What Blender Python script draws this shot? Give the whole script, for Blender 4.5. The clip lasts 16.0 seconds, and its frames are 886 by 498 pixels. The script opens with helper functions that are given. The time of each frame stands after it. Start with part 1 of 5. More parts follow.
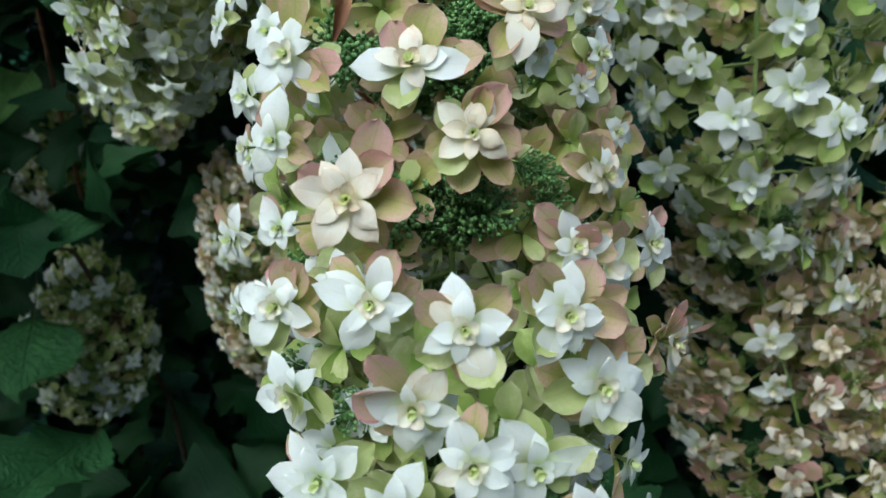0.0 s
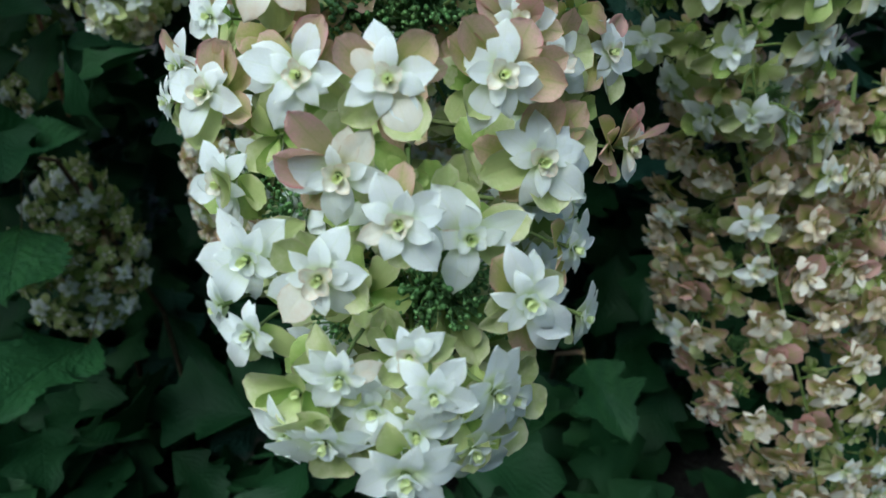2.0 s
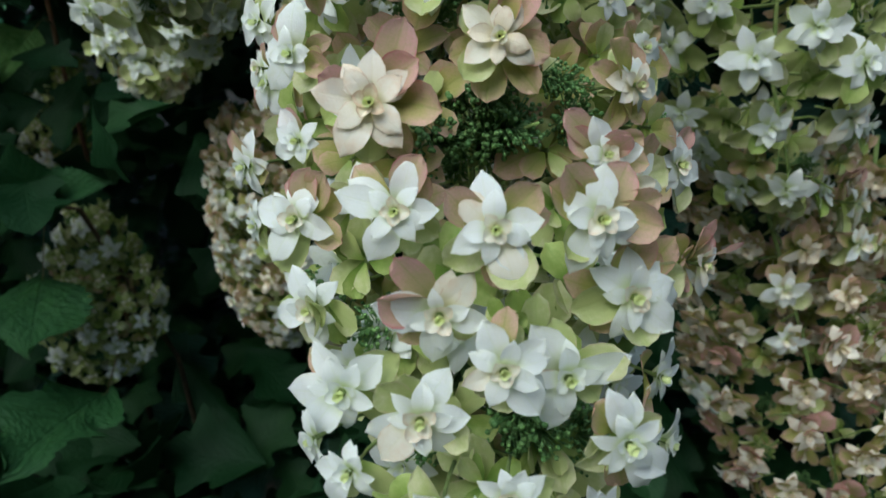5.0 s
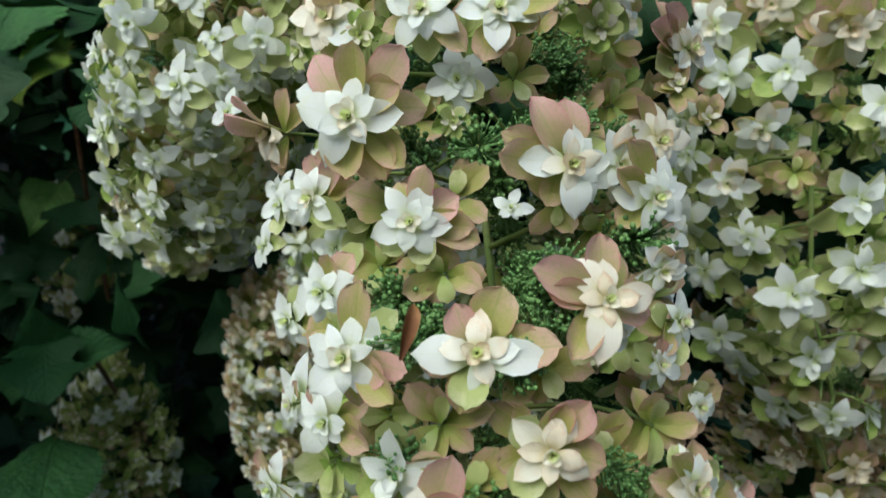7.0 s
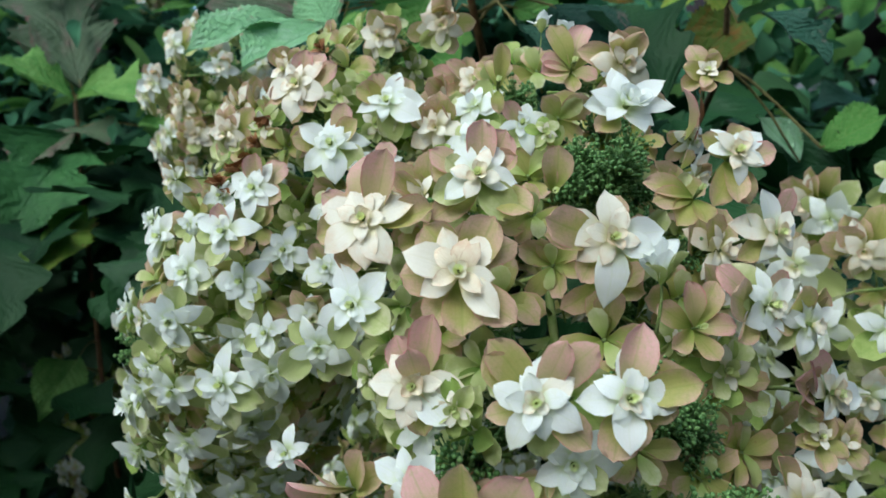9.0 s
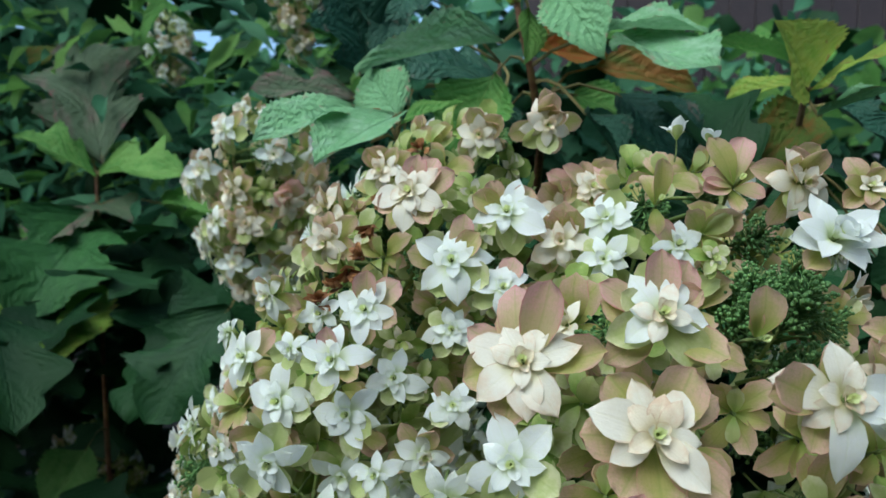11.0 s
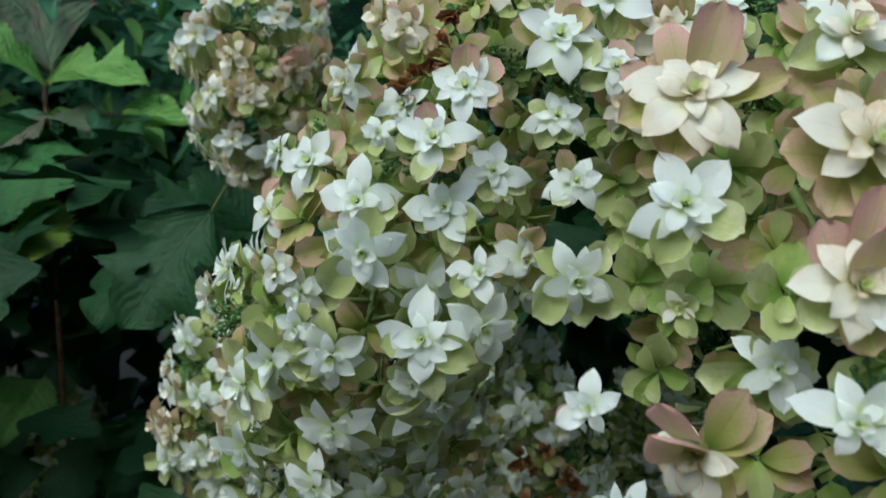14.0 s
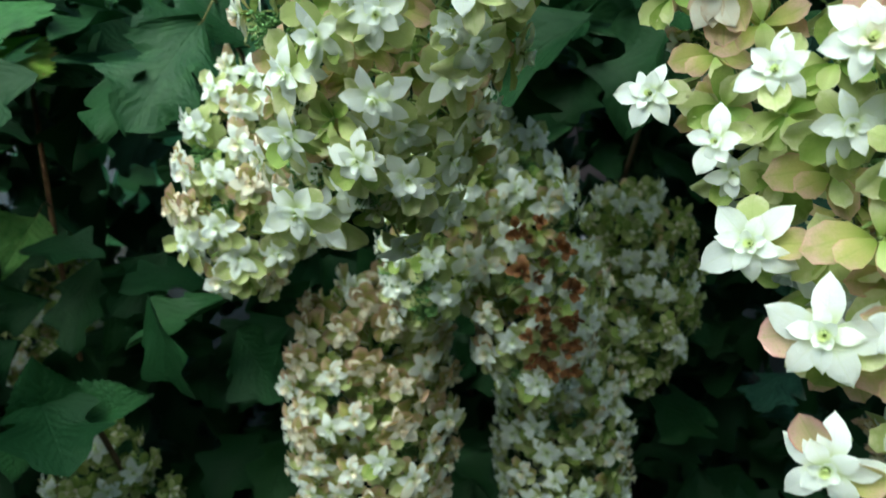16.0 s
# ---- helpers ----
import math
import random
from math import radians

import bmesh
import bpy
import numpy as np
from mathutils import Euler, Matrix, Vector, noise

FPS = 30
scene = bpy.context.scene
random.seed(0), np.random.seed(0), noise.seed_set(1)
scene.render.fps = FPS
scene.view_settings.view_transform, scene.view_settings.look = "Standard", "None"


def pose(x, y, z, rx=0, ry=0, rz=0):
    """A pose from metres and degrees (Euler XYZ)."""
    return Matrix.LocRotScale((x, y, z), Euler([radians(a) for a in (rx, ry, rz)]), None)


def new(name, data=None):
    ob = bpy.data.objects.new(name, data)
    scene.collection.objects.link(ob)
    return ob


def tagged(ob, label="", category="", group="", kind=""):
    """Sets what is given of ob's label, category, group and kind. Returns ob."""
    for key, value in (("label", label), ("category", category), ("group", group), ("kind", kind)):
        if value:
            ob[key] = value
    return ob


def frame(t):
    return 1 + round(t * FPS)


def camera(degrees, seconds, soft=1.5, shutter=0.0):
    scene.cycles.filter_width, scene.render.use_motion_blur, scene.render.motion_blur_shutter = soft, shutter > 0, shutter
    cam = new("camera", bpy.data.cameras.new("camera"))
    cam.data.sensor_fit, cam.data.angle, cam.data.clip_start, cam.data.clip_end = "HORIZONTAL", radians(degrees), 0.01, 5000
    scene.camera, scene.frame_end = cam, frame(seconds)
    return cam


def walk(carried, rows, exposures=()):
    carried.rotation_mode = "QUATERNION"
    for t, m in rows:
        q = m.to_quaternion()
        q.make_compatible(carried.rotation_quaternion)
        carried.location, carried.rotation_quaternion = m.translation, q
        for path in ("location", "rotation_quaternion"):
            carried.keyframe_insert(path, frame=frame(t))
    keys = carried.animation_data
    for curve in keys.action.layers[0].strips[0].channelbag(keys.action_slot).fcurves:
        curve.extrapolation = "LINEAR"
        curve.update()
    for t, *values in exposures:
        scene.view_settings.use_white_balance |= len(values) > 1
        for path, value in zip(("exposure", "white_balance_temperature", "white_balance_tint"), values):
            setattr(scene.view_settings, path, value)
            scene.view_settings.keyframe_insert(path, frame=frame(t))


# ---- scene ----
cam = camera(62.7, 16.0, shutter=0.18)
cam.data.dof.use_dof, cam.data.dof.focus_distance, cam.data.dof.aperture_fstop = True, 0.37, 14.0
METRES, EYE, TILT, LEAN, TURN = 1.05, 1.3, -19.0, 0.0, 0.0
ROWS = [
    (0.0, 0.0, 0.0, 0.0, 0.0, 0.0, -0.0),
    (0.5, -0.0042, 0.011, -0.018, -0.05, -0.73, 0.3),
    (1.0, -0.0043, 0.0122, -0.0323, -0.83, -2.34, 0.53),
    (1.5, 0.0149, 0.0079, -0.0498, -0.14, -3.35, 0.57),
    (2.0, 0.0268, 0.0103, -0.0659, 0.32, -4.34, 0.41),
    (2.5, 0.0126, 0.0148, -0.0809, -0.24, -5.17, 0.41),
    (3.0, 0.0129, 0.0016, -0.0818, -0.28, -5.9, 0.65),
    (5.5, -0.0112, 0.0085, 0.002, 0.63, -0.42, -0.37),
    (6.0, -0.0051, 0.0061, 0.0346, 1.28, 1.26, -0.48),
    (6.5, -0.0176, 0.0092, 0.0665, 1.47, 2.76, -0.43),
    (7.0, -0.0214, 0.0257, 0.1028, 1.5, 4.55, -0.45),
    (7.5, -0.0338, 0.0457, 0.1372, 1.57, 6.48, -0.38),
    (8.0, -0.0507, 0.0612, 0.1721, 1.55, 8.57, -0.27),
    (8.5, -0.0534, 0.0676, 0.2134, 1.74, 10.69, -0.18),
    (9.0, -0.0674, 0.0663, 0.2395, 2.12, 12.57, 0.09),
    (9.5, -0.099, 0.0742, 0.2624, 2.23, 14.21, 0.0),
    (10.0, -0.1225, 0.0867, 0.2794, 2.21, 15.3, 0.02),
    (12.5, -0.1772, 0.1295, 0.2944, -1.89, 19.76, 0.14),
    (13.0, -0.201, 0.1623, 0.2682, -2.62, 18.67, 0.98),
    (13.5, -0.2422, 0.1802, 0.2499, -3.75, 16.71, 2.04),
    (14.0, -0.2377, 0.1756, 0.204, -4.11, 15.62, 1.54),
    (14.5, -0.2085, 0.1725, 0.1486, -2.76, 14.95, 1.59),
    (15.0, -0.2218, 0.1687, 0.1148, -3.05, 13.18, 2.59),
    (15.5, -0.2731, 0.1611, 0.0943, -4.35, 10.71, 3.06),
    (16.0, -0.2904, 0.1654, 0.0542, -6.88, 8.87, 4.25),
]
walk(cam, [(t, pose(0, 0, EYE, TILT, LEAN, TURN) @ pose(METRES * x, METRES * y, METRES * z, 90 + pitch, roll, yaw)) for t, x, y, z, yaw, pitch, roll in ROWS],
     exposures=[(0.0, 1.48, 5550, -2), (1.0, 1.44, 5400, -3), (3.0, 1.42, 5350, -4), (5.5, 1.22, 5900, 0), (6.0, 1.22, 6050, 1), (7.0, 1.37, 6000, -2), (7.5, 1.36, 5650, -4), (8.0, 1.40, 5600, -4), (9.0, 1.34, 5650, -3), (10.0, 1.25, 5550, -4), (12.5, 1.18, 5650, -3), (13.5, 1.16, 5650, -4), (14.0, 1.12, 5650, -5), (14.5, 1.15, 5700, -6), (15.2, 1.48, 5700, -9), (15.6, 1.75, 5750, -11), (16.0, 2.02, 5850, -15)])

# ---- daylight: a bright overcast sky and a very soft sun ----
SUN_UP, SUN_ROUND = 52.0, 216.0
world = bpy.data.worlds.new("overcast_sky")
scene.world = world
world.use_nodes = True
wn = world.node_tree
sky = wn.nodes.new("ShaderNodeTexSky")
sky.sky_type, sky.sun_disc = "NISHITA", False
sky.sun_elevation, sky.sun_rotation = radians(SUN_UP), radians(SUN_ROUND)
sky.air_density, sky.dust_density, sky.ozone_density = 1.0, 3.0, 1.0
wn.nodes["Background"].inputs["Strength"].default_value = 0.11
wn.links.new(sky.outputs["Color"], wn.nodes["Background"].inputs["Color"])
sun = bpy.data.lights.new("sun", "SUN")
sun.energy, sun.angle, sun.color = 1.1, radians(55), (1.0, 0.98, 0.95)
sun_ob = new("sun", sun)
sun_ob.matrix_basis = pose(0, 0, 6, 90 - SUN_UP, 0, 180 - SUN_ROUND)

# ---- materials ----


class Nodes:
    """A small builder for a node material with one principled surface, thin enough to let some light through."""

    def __init__(self, name):
        self.mat = bpy.data.materials.new(name)
        self.mat.use_nodes = True
        self.tree = self.mat.node_tree
        self.bsdf = self.tree.nodes["Principled BSDF"]
        self.out = self.tree.nodes["Material Output"]

    def node(self, kind, **inputs):
        n = self.tree.nodes.new(kind)
        for key, value in inputs.items():
            self.put(n, key.replace("_", " "), value)
        return n

    def put(self, n, key, value):
        if isinstance(value, bpy.types.NodeSocket):
            self.tree.links.new(value, n.inputs[key])
        else:
            n.inputs[key].default_value = value

    def math(self, op, a, b=0.0, c=None):
        n = self.tree.nodes.new("ShaderNodeMath")
        n.operation = op
        self.put(n, 0, a)
        self.put(n, 1, b)
        if c is not None:
            self.put(n, 2, c)
        return n.outputs[0]

    def smooth(self, value, low, high, to_low=0.0, to_high=1.0):
        n = self.tree.nodes.new("ShaderNodeMapRange")
        n.interpolation_type = "SMOOTHSTEP"
        for key, v in (("Value", value), ("From Min", low), ("From Max", high), ("To Min", to_low), ("To Max", to_high)):
            self.put(n, key, v)
        return n.outputs["Result"]

    def mix(self, fac, a, b):
        n = self.tree.nodes.new("ShaderNodeMix")
        n.data_type = "RGBA"
        self.put(n, 0, fac)
        for key, v in ((6, a), (7, b)):
            self.put(n, key, v if isinstance(v, bpy.types.NodeSocket) else (*v, 1.0))
        return n.outputs[2]

    def noise(self, scale, detail=3.0, vector=None, rough=0.55):
        n = self.node("ShaderNodeTexNoise", Scale=scale, Detail=detail, Roughness=rough)
        self.put(n, "Vector", vector if vector is not None else self.coords())
        return n.outputs["Fac"]

    def coords(self):
        return self.tree.nodes.new("ShaderNodeTexCoord").outputs["Object"]

    def shifted(self):
        """Object coordinates, moved on by the object's own random number, so that alike pieces differ."""
        n = self.tree.nodes.new("ShaderNodeVectorMath")
        n.operation = "ADD"
        self.put(n, 0, self.coords())
        self.put(n, 1, self.node("ShaderNodeCombineXYZ", X=self.math("MULTIPLY", self.rand(), 7.0), Y=self.math("MULTIPLY", self.rand(), 3.0)).outputs[0])
        return n.outputs[0]

    def rand(self):
        one = self.tree.nodes.new("ShaderNodeObjectInfo").outputs["Random"]
        return self.math("FRACT", self.math("ADD", one, self.tree.nodes.new("ShaderNodeNewGeometry").outputs["Random Per Island"]))

    def uv(self):
        n = self.node("ShaderNodeSeparateXYZ", Vector=self.tree.nodes.new("ShaderNodeTexCoord").outputs["UV"])
        return n.outputs["X"], n.outputs["Y"]

    def finish(self, color, rough=0.5, bump=None, height=0.001, thin=0.0, spec=0.4, thin_color=None):
        self.put(self.bsdf, "Base Color", color if isinstance(color, bpy.types.NodeSocket) else (*color, 1.0))
        self.put(self.bsdf, "Roughness", rough)
        self.put(self.bsdf, "Specular IOR Level", spec)
        if bump is not None:
            n = self.node("ShaderNodeBump", Height=bump, Distance=height, Strength=1.0)
            self.put(self.bsdf, "Normal", n.outputs[0])
        if thin:
            t = self.tree.nodes.new("ShaderNodeBsdfTranslucent")
            c = thin_color if thin_color is not None else color
            self.put(t, "Color", c if isinstance(c, bpy.types.NodeSocket) else (*c, 1.0))
            m = self.tree.nodes.new("ShaderNodeMixShader")
            self.put(m, 0, thin)
            self.tree.links.new(self.bsdf.outputs[0], m.inputs[1])
            self.tree.links.new(t.outputs[0], m.inputs[2])
            self.tree.links.new(m.outputs[0], self.out.inputs["Surface"])
        return self.mat


def sepal_material(name, base, body, tint, tint_low, tint_high, spots=None, thin=0.3, edge=None, blush=1.0):
    """A flower's sepal: one colour at the claw, one on the blade, a second one in soft patches, fine long veins, and brown spots where it is old."""
    n = Nodes(name)
    u, v = n.uv()
    where = n.shifted()
    across = n.math("ABSOLUTE", n.math("SUBTRACT", u, 0.5))
    patch = n.math("ADD", n.noise(2.6, 6.0, where, 0.65), n.math("MULTIPLY", n.math("SUBTRACT", n.rand(), 0.5), 0.26))
    patch = n.math("ADD", patch, n.math("ADD", n.math("MULTIPLY", n.math("SUBTRACT", across, 0.2), 0.25 * blush), n.math("MULTIPLY", n.math("SUBTRACT", v, 0.6), 0.45 * blush)))
    color = n.mix(n.smooth(patch, tint_low, tint_high), body, tint)
    color = n.mix(n.smooth(v, 0.05, 0.5), base, color)
    fan = n.math("SINE", n.math("MULTIPLY", n.math("SUBTRACT", u, 0.5), 46.0))
    vein = n.smooth(fan, 0.55, 1.0)
    rib = n.smooth(across, 0.015, 0.04, 1.0, 0.0)
    lines = n.math("MAXIMUM", n.math("MULTIPLY", vein, 0.35), rib)
    net = n.node("ShaderNodeTexVoronoi", Scale=13.0, Vector=where)
    net.feature = "DISTANCE_TO_EDGE"
    mesh = n.smooth(net.outputs["Distance"], 0.0, 0.07, 1.0, 0.0)
    color = n.mix(n.math("MULTIPLY", n.math("MAXIMUM", lines, n.math("MULTIPLY", mesh, 0.5)), 0.15 * blush), color, base)
    if edge:
        rim = n.math("MAXIMUM", n.smooth(across, 0.44, 0.5), n.smooth(v, 0.95, 1.0))
        color = n.mix(n.math("MULTIPLY", rim, n.smooth(n.noise(3.5, 2.0, where), 0.4, 0.6, 0.1, 0.8)), color, edge)
    color = n.mix(n.smooth(n.noise(20.0, 5.0, where, 0.75), 0.45, 0.75, 0.0, 0.09 * blush ** 2), color, base)
    if spots:
        color = n.mix(n.smooth(n.noise(4.0, 5.0, where, 0.7), 0.66, 0.80), color, spots)
    bump = n.math("ADD", n.math("MULTIPLY", lines, -0.12), n.math("MULTIPLY", n.noise(14.0, 4.0, where), 0.6))
    return n.finish(color, n.smooth(n.noise(6.0, 2.0), 0.3, 0.7, 0.5, 0.68), bump, 0.0005, thin, 0.3)


WHITE = sepal_material("white_sepal", (0.70, 0.77, 0.45), (0.88, 0.90, 0.88), (0.84, 0.86, 0.77), 0.55, 0.85, thin=0.48)
CREAM = sepal_material("cream_sepal", (0.70, 0.66, 0.36), (0.86, 0.82, 0.71), (0.79, 0.65, 0.49), 0.46, 0.92, (0.60, 0.42, 0.27), 0.40, (0.66, 0.50, 0.36))
TAN = sepal_material("tan_sepal", (0.66, 0.56, 0.32), (0.82, 0.74, 0.58), (0.70, 0.52, 0.36), 0.42, 0.85, (0.45, 0.24, 0.12), 0.34, (0.50, 0.30, 0.18))
PALE = sepal_material("pale_green_sepal", (0.33, 0.43, 0.10), (0.46, 0.51, 0.20), (0.62, 0.62, 0.36), 0.49, 0.84, thin=0.42, edge=(0.55, 0.46, 0.30))
OLIVE = sepal_material("olive_pink_sepal", (0.26, 0.33, 0.06), (0.44, 0.41, 0.13), (0.65, 0.43, 0.33), 0.34, 0.98, (0.24, 0.11, 0.05), 0.46, (0.60, 0.28, 0.24), 2.0)
PINK = sepal_material("pink_sepal", (0.36, 0.38, 0.11), (0.54, 0.43, 0.24), (0.69, 0.40, 0.37), 0.26, 0.86, (0.24, 0.08, 0.05), 0.44, (0.62, 0.20, 0.23), 2.0)
# Green of the inner sepals, deepened so the shade between florets is in the colour.
GREEN = sepal_material("shaded_green_sepal", (0.16, 0.27, 0.04), (0.24, 0.33, 0.07), (0.36, 0.42, 0.13), 0.4, 0.8, thin=0.34)
CENTRE = Nodes("flower_centre").finish((0.76, 0.82, 0.42), 0.55, thin=0.45)
BROWN = sepal_material("withered_sepal", (0.14, 0.05, 0.02), (0.20, 0.08, 0.028), (0.32, 0.16, 0.06), 0.4, 0.7, thin=0.15)


def bark(name, a, b, scale=90.0):
    n = Nodes(name)
    f = n.noise(scale, 4.0)
    return n.finish(n.mix(n.smooth(f, 0.35, 0.7), a, b), 0.7, f, 0.001)


STALK = bark("green_stalk", (0.17, 0.26, 0.06), (0.26, 0.30, 0.10))
TWIG = bark("brown_twig", (0.07, 0.045, 0.025), (0.13, 0.09, 0.05))
RED_TWIG = bark("reddish_stem", (0.12, 0.05, 0.025), (0.20, 0.11, 0.045))
BUD = Nodes("green_bud")
BUD = BUD.finish(BUD.mix(BUD.smooth(BUD.noise(300.0, 2.0), 0.35, 0.7), (0.08, 0.18, 0.045), (0.17, 0.29, 0.09)), 0.5, thin=0.2)


def leaf_material(name, body, tint, vein, thin=0.3, rough=0.6, ribs=9.0, low=0.4, high=0.75, stain=None, relief=0.0022):
    """A leaf blade with a midrib, slanting side veins, the blade swelling softly between them, a fine net, and blotches."""
    n = Nodes(name)
    u, v = n.uv()
    where = n.shifted()
    across = n.math("ABSOLUTE", n.math("SUBTRACT", u, 0.5))
    slant = n.math("ADD", n.math("SUBTRACT", v, n.math("MULTIPLY", across, 0.75)), n.math("MULTIPLY", n.math("SUBTRACT", n.noise(5.0, 2.0, where), 0.5), 0.09))
    side = n.math("ABSOLUTE", n.math("SUBTRACT", n.math("FRACT", n.math("MULTIPLY", slant, ribs)), 0.5))
    line = n.smooth(side, 0.0, 0.07, 1.0, 0.0)
    mid = n.smooth(across, 0.006, 0.022, 1.0, 0.0)
    flat = n.node("ShaderNodeCombineXYZ", X=n.math("MULTIPLY", u, 0.8), Y=n.math("ADD", v, n.math("MULTIPLY", n.rand(), 9.0)))
    net = n.node("ShaderNodeTexVoronoi", Scale=30.0, Vector=flat.outputs[0])
    net.feature = "SMOOTH_F1"
    cell = n.smooth(net.outputs["Distance"], 0.1, 0.7, 1.0, 0.0)
    veins = n.math("MAXIMUM", mid, n.math("MULTIPLY", line, 0.7))
    patch = n.math("ADD", n.noise(4.0, 4.0, where), n.math("MULTIPLY", n.math("SUBTRACT", n.rand(), 0.5), 0.35))
    color = n.mix(n.smooth(patch, low, high), body, tint)
    if stain:
        color = n.mix(n.smooth(n.math("ADD", n.noise(7.0, 4.0, where), n.math("MULTIPLY", across, 0.4)), 0.74, 0.86), color, stain)
    color = n.mix(n.math("MULTIPLY", veins, 0.36), color, vein)
    swell = n.smooth(side, 0.0, 0.5)
    bump = n.math("ADD", n.math("MULTIPLY", n.math("SUBTRACT", swell, mid), 0.55), n.math("MULTIPLY", cell, 0.6))
    color = n.mix(n.smooth(cell, 0.0, 0.5, 0.22, 0.0), color, vein)
    return n.finish(color, rough, bump, relief, thin, 0.2)


LEAF = {
    "pale": leaf_material("pale_leaf", (0.21, 0.40, 0.19), (0.31, 0.48, 0.30), (0.12, 0.28, 0.11), ribs=8.0, stain=(0.34, 0.26, 0.18)),
    "bright": leaf_material("bright_leaf", (0.12, 0.29, 0.06), (0.20, 0.37, 0.09), (0.26, 0.40, 0.12), 0.4, ribs=8.0),
    "lime": leaf_material("lime_leaf", (0.26, 0.42, 0.06), (0.40, 0.46, 0.08), (0.44, 0.54, 0.16), 0.5, ribs=8.0, stain=(0.30, 0.14, 0.06)),
    # Green set below a real leaf's: deep shade is put into this colour.
    "green": leaf_material("shaded_green_leaf", (0.010, 0.040, 0.011), (0.018, 0.056, 0.015), (0.011, 0.040, 0.012), 0.12, relief=0.0008),
    # Lighter copy of that green, for leaves where some light reaches in.
    "lit_green": leaf_material("lit_green_leaf", (0.026, 0.085, 0.024), (0.042, 0.12, 0.032), (0.024, 0.07, 0.022), 0.22, ribs=8.0),
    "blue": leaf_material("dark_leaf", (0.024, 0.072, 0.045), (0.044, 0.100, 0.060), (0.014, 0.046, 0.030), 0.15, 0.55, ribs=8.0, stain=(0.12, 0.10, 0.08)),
    "purple": leaf_material("purple_leaf", (0.09, 0.13, 0.07), (0.20, 0.12, 0.115), (0.06, 0.08, 0.045), 0.25, ribs=8.0, low=0.46, high=0.9, stain=(0.22, 0.10, 0.10)),
    "red": leaf_material("autumn_leaf", (0.40, 0.11, 0.03), (0.28, 0.19, 0.03), (0.30, 0.12, 0.04), 0.5, ribs=6.0),
    "rust": leaf_material("turning_leaf", (0.11, 0.17, 0.03), (0.24, 0.11, 0.025), (0.15, 0.13, 0.04), 0.45, ribs=6.0),
    "narrow": leaf_material("narrow_leaf", (0.07, 0.20, 0.10), (0.10, 0.24, 0.12), (0.14, 0.26, 0.15), 0.3, 0.55),
}

# ---- geometry ----


def mesh_of(name, verts, faces, mats, uvs=None, slots=None, smooth=True):
    me = bpy.data.meshes.new(name)
    me.from_pydata([tuple(map(float, p)) for p in verts], [], [tuple(map(int, f)) for f in faces])
    for m in mats if isinstance(mats, (list, tuple)) else [mats]:
        me.materials.append(m)
    if uvs is not None:
        layer = me.uv_layers.new(name="UVMap")
        loops = np.empty(len(me.loops), dtype=np.int32)
        me.loops.foreach_get("vertex_index", loops)
        layer.data.foreach_set("uv", np.asarray(uvs, dtype=np.float32)[loops].ravel())
    if slots is not None:
        me.polygons.foreach_set("material_index", np.asarray(slots, dtype=np.int32))
    me.polygons.foreach_set("use_smooth", np.full(len(me.polygons), smooth))
    me.update()
    return me


def part(name, me, parent, m=None, label=""):
    ob = new(name, me)
    ob.parent = parent
    if m is not None:
        ob.matrix_basis = m
    return tagged(ob, label) if label else ob


def sheet(nu, nv):
    """Faces of a grid of nu by nv cells."""
    return [(j * (nu + 1) + i, j * (nu + 1) + i + 1, (j + 1) * (nu + 1) + i + 1, (j + 1) * (nu + 1) + i) for j in range(nv) for i in range(nu)]


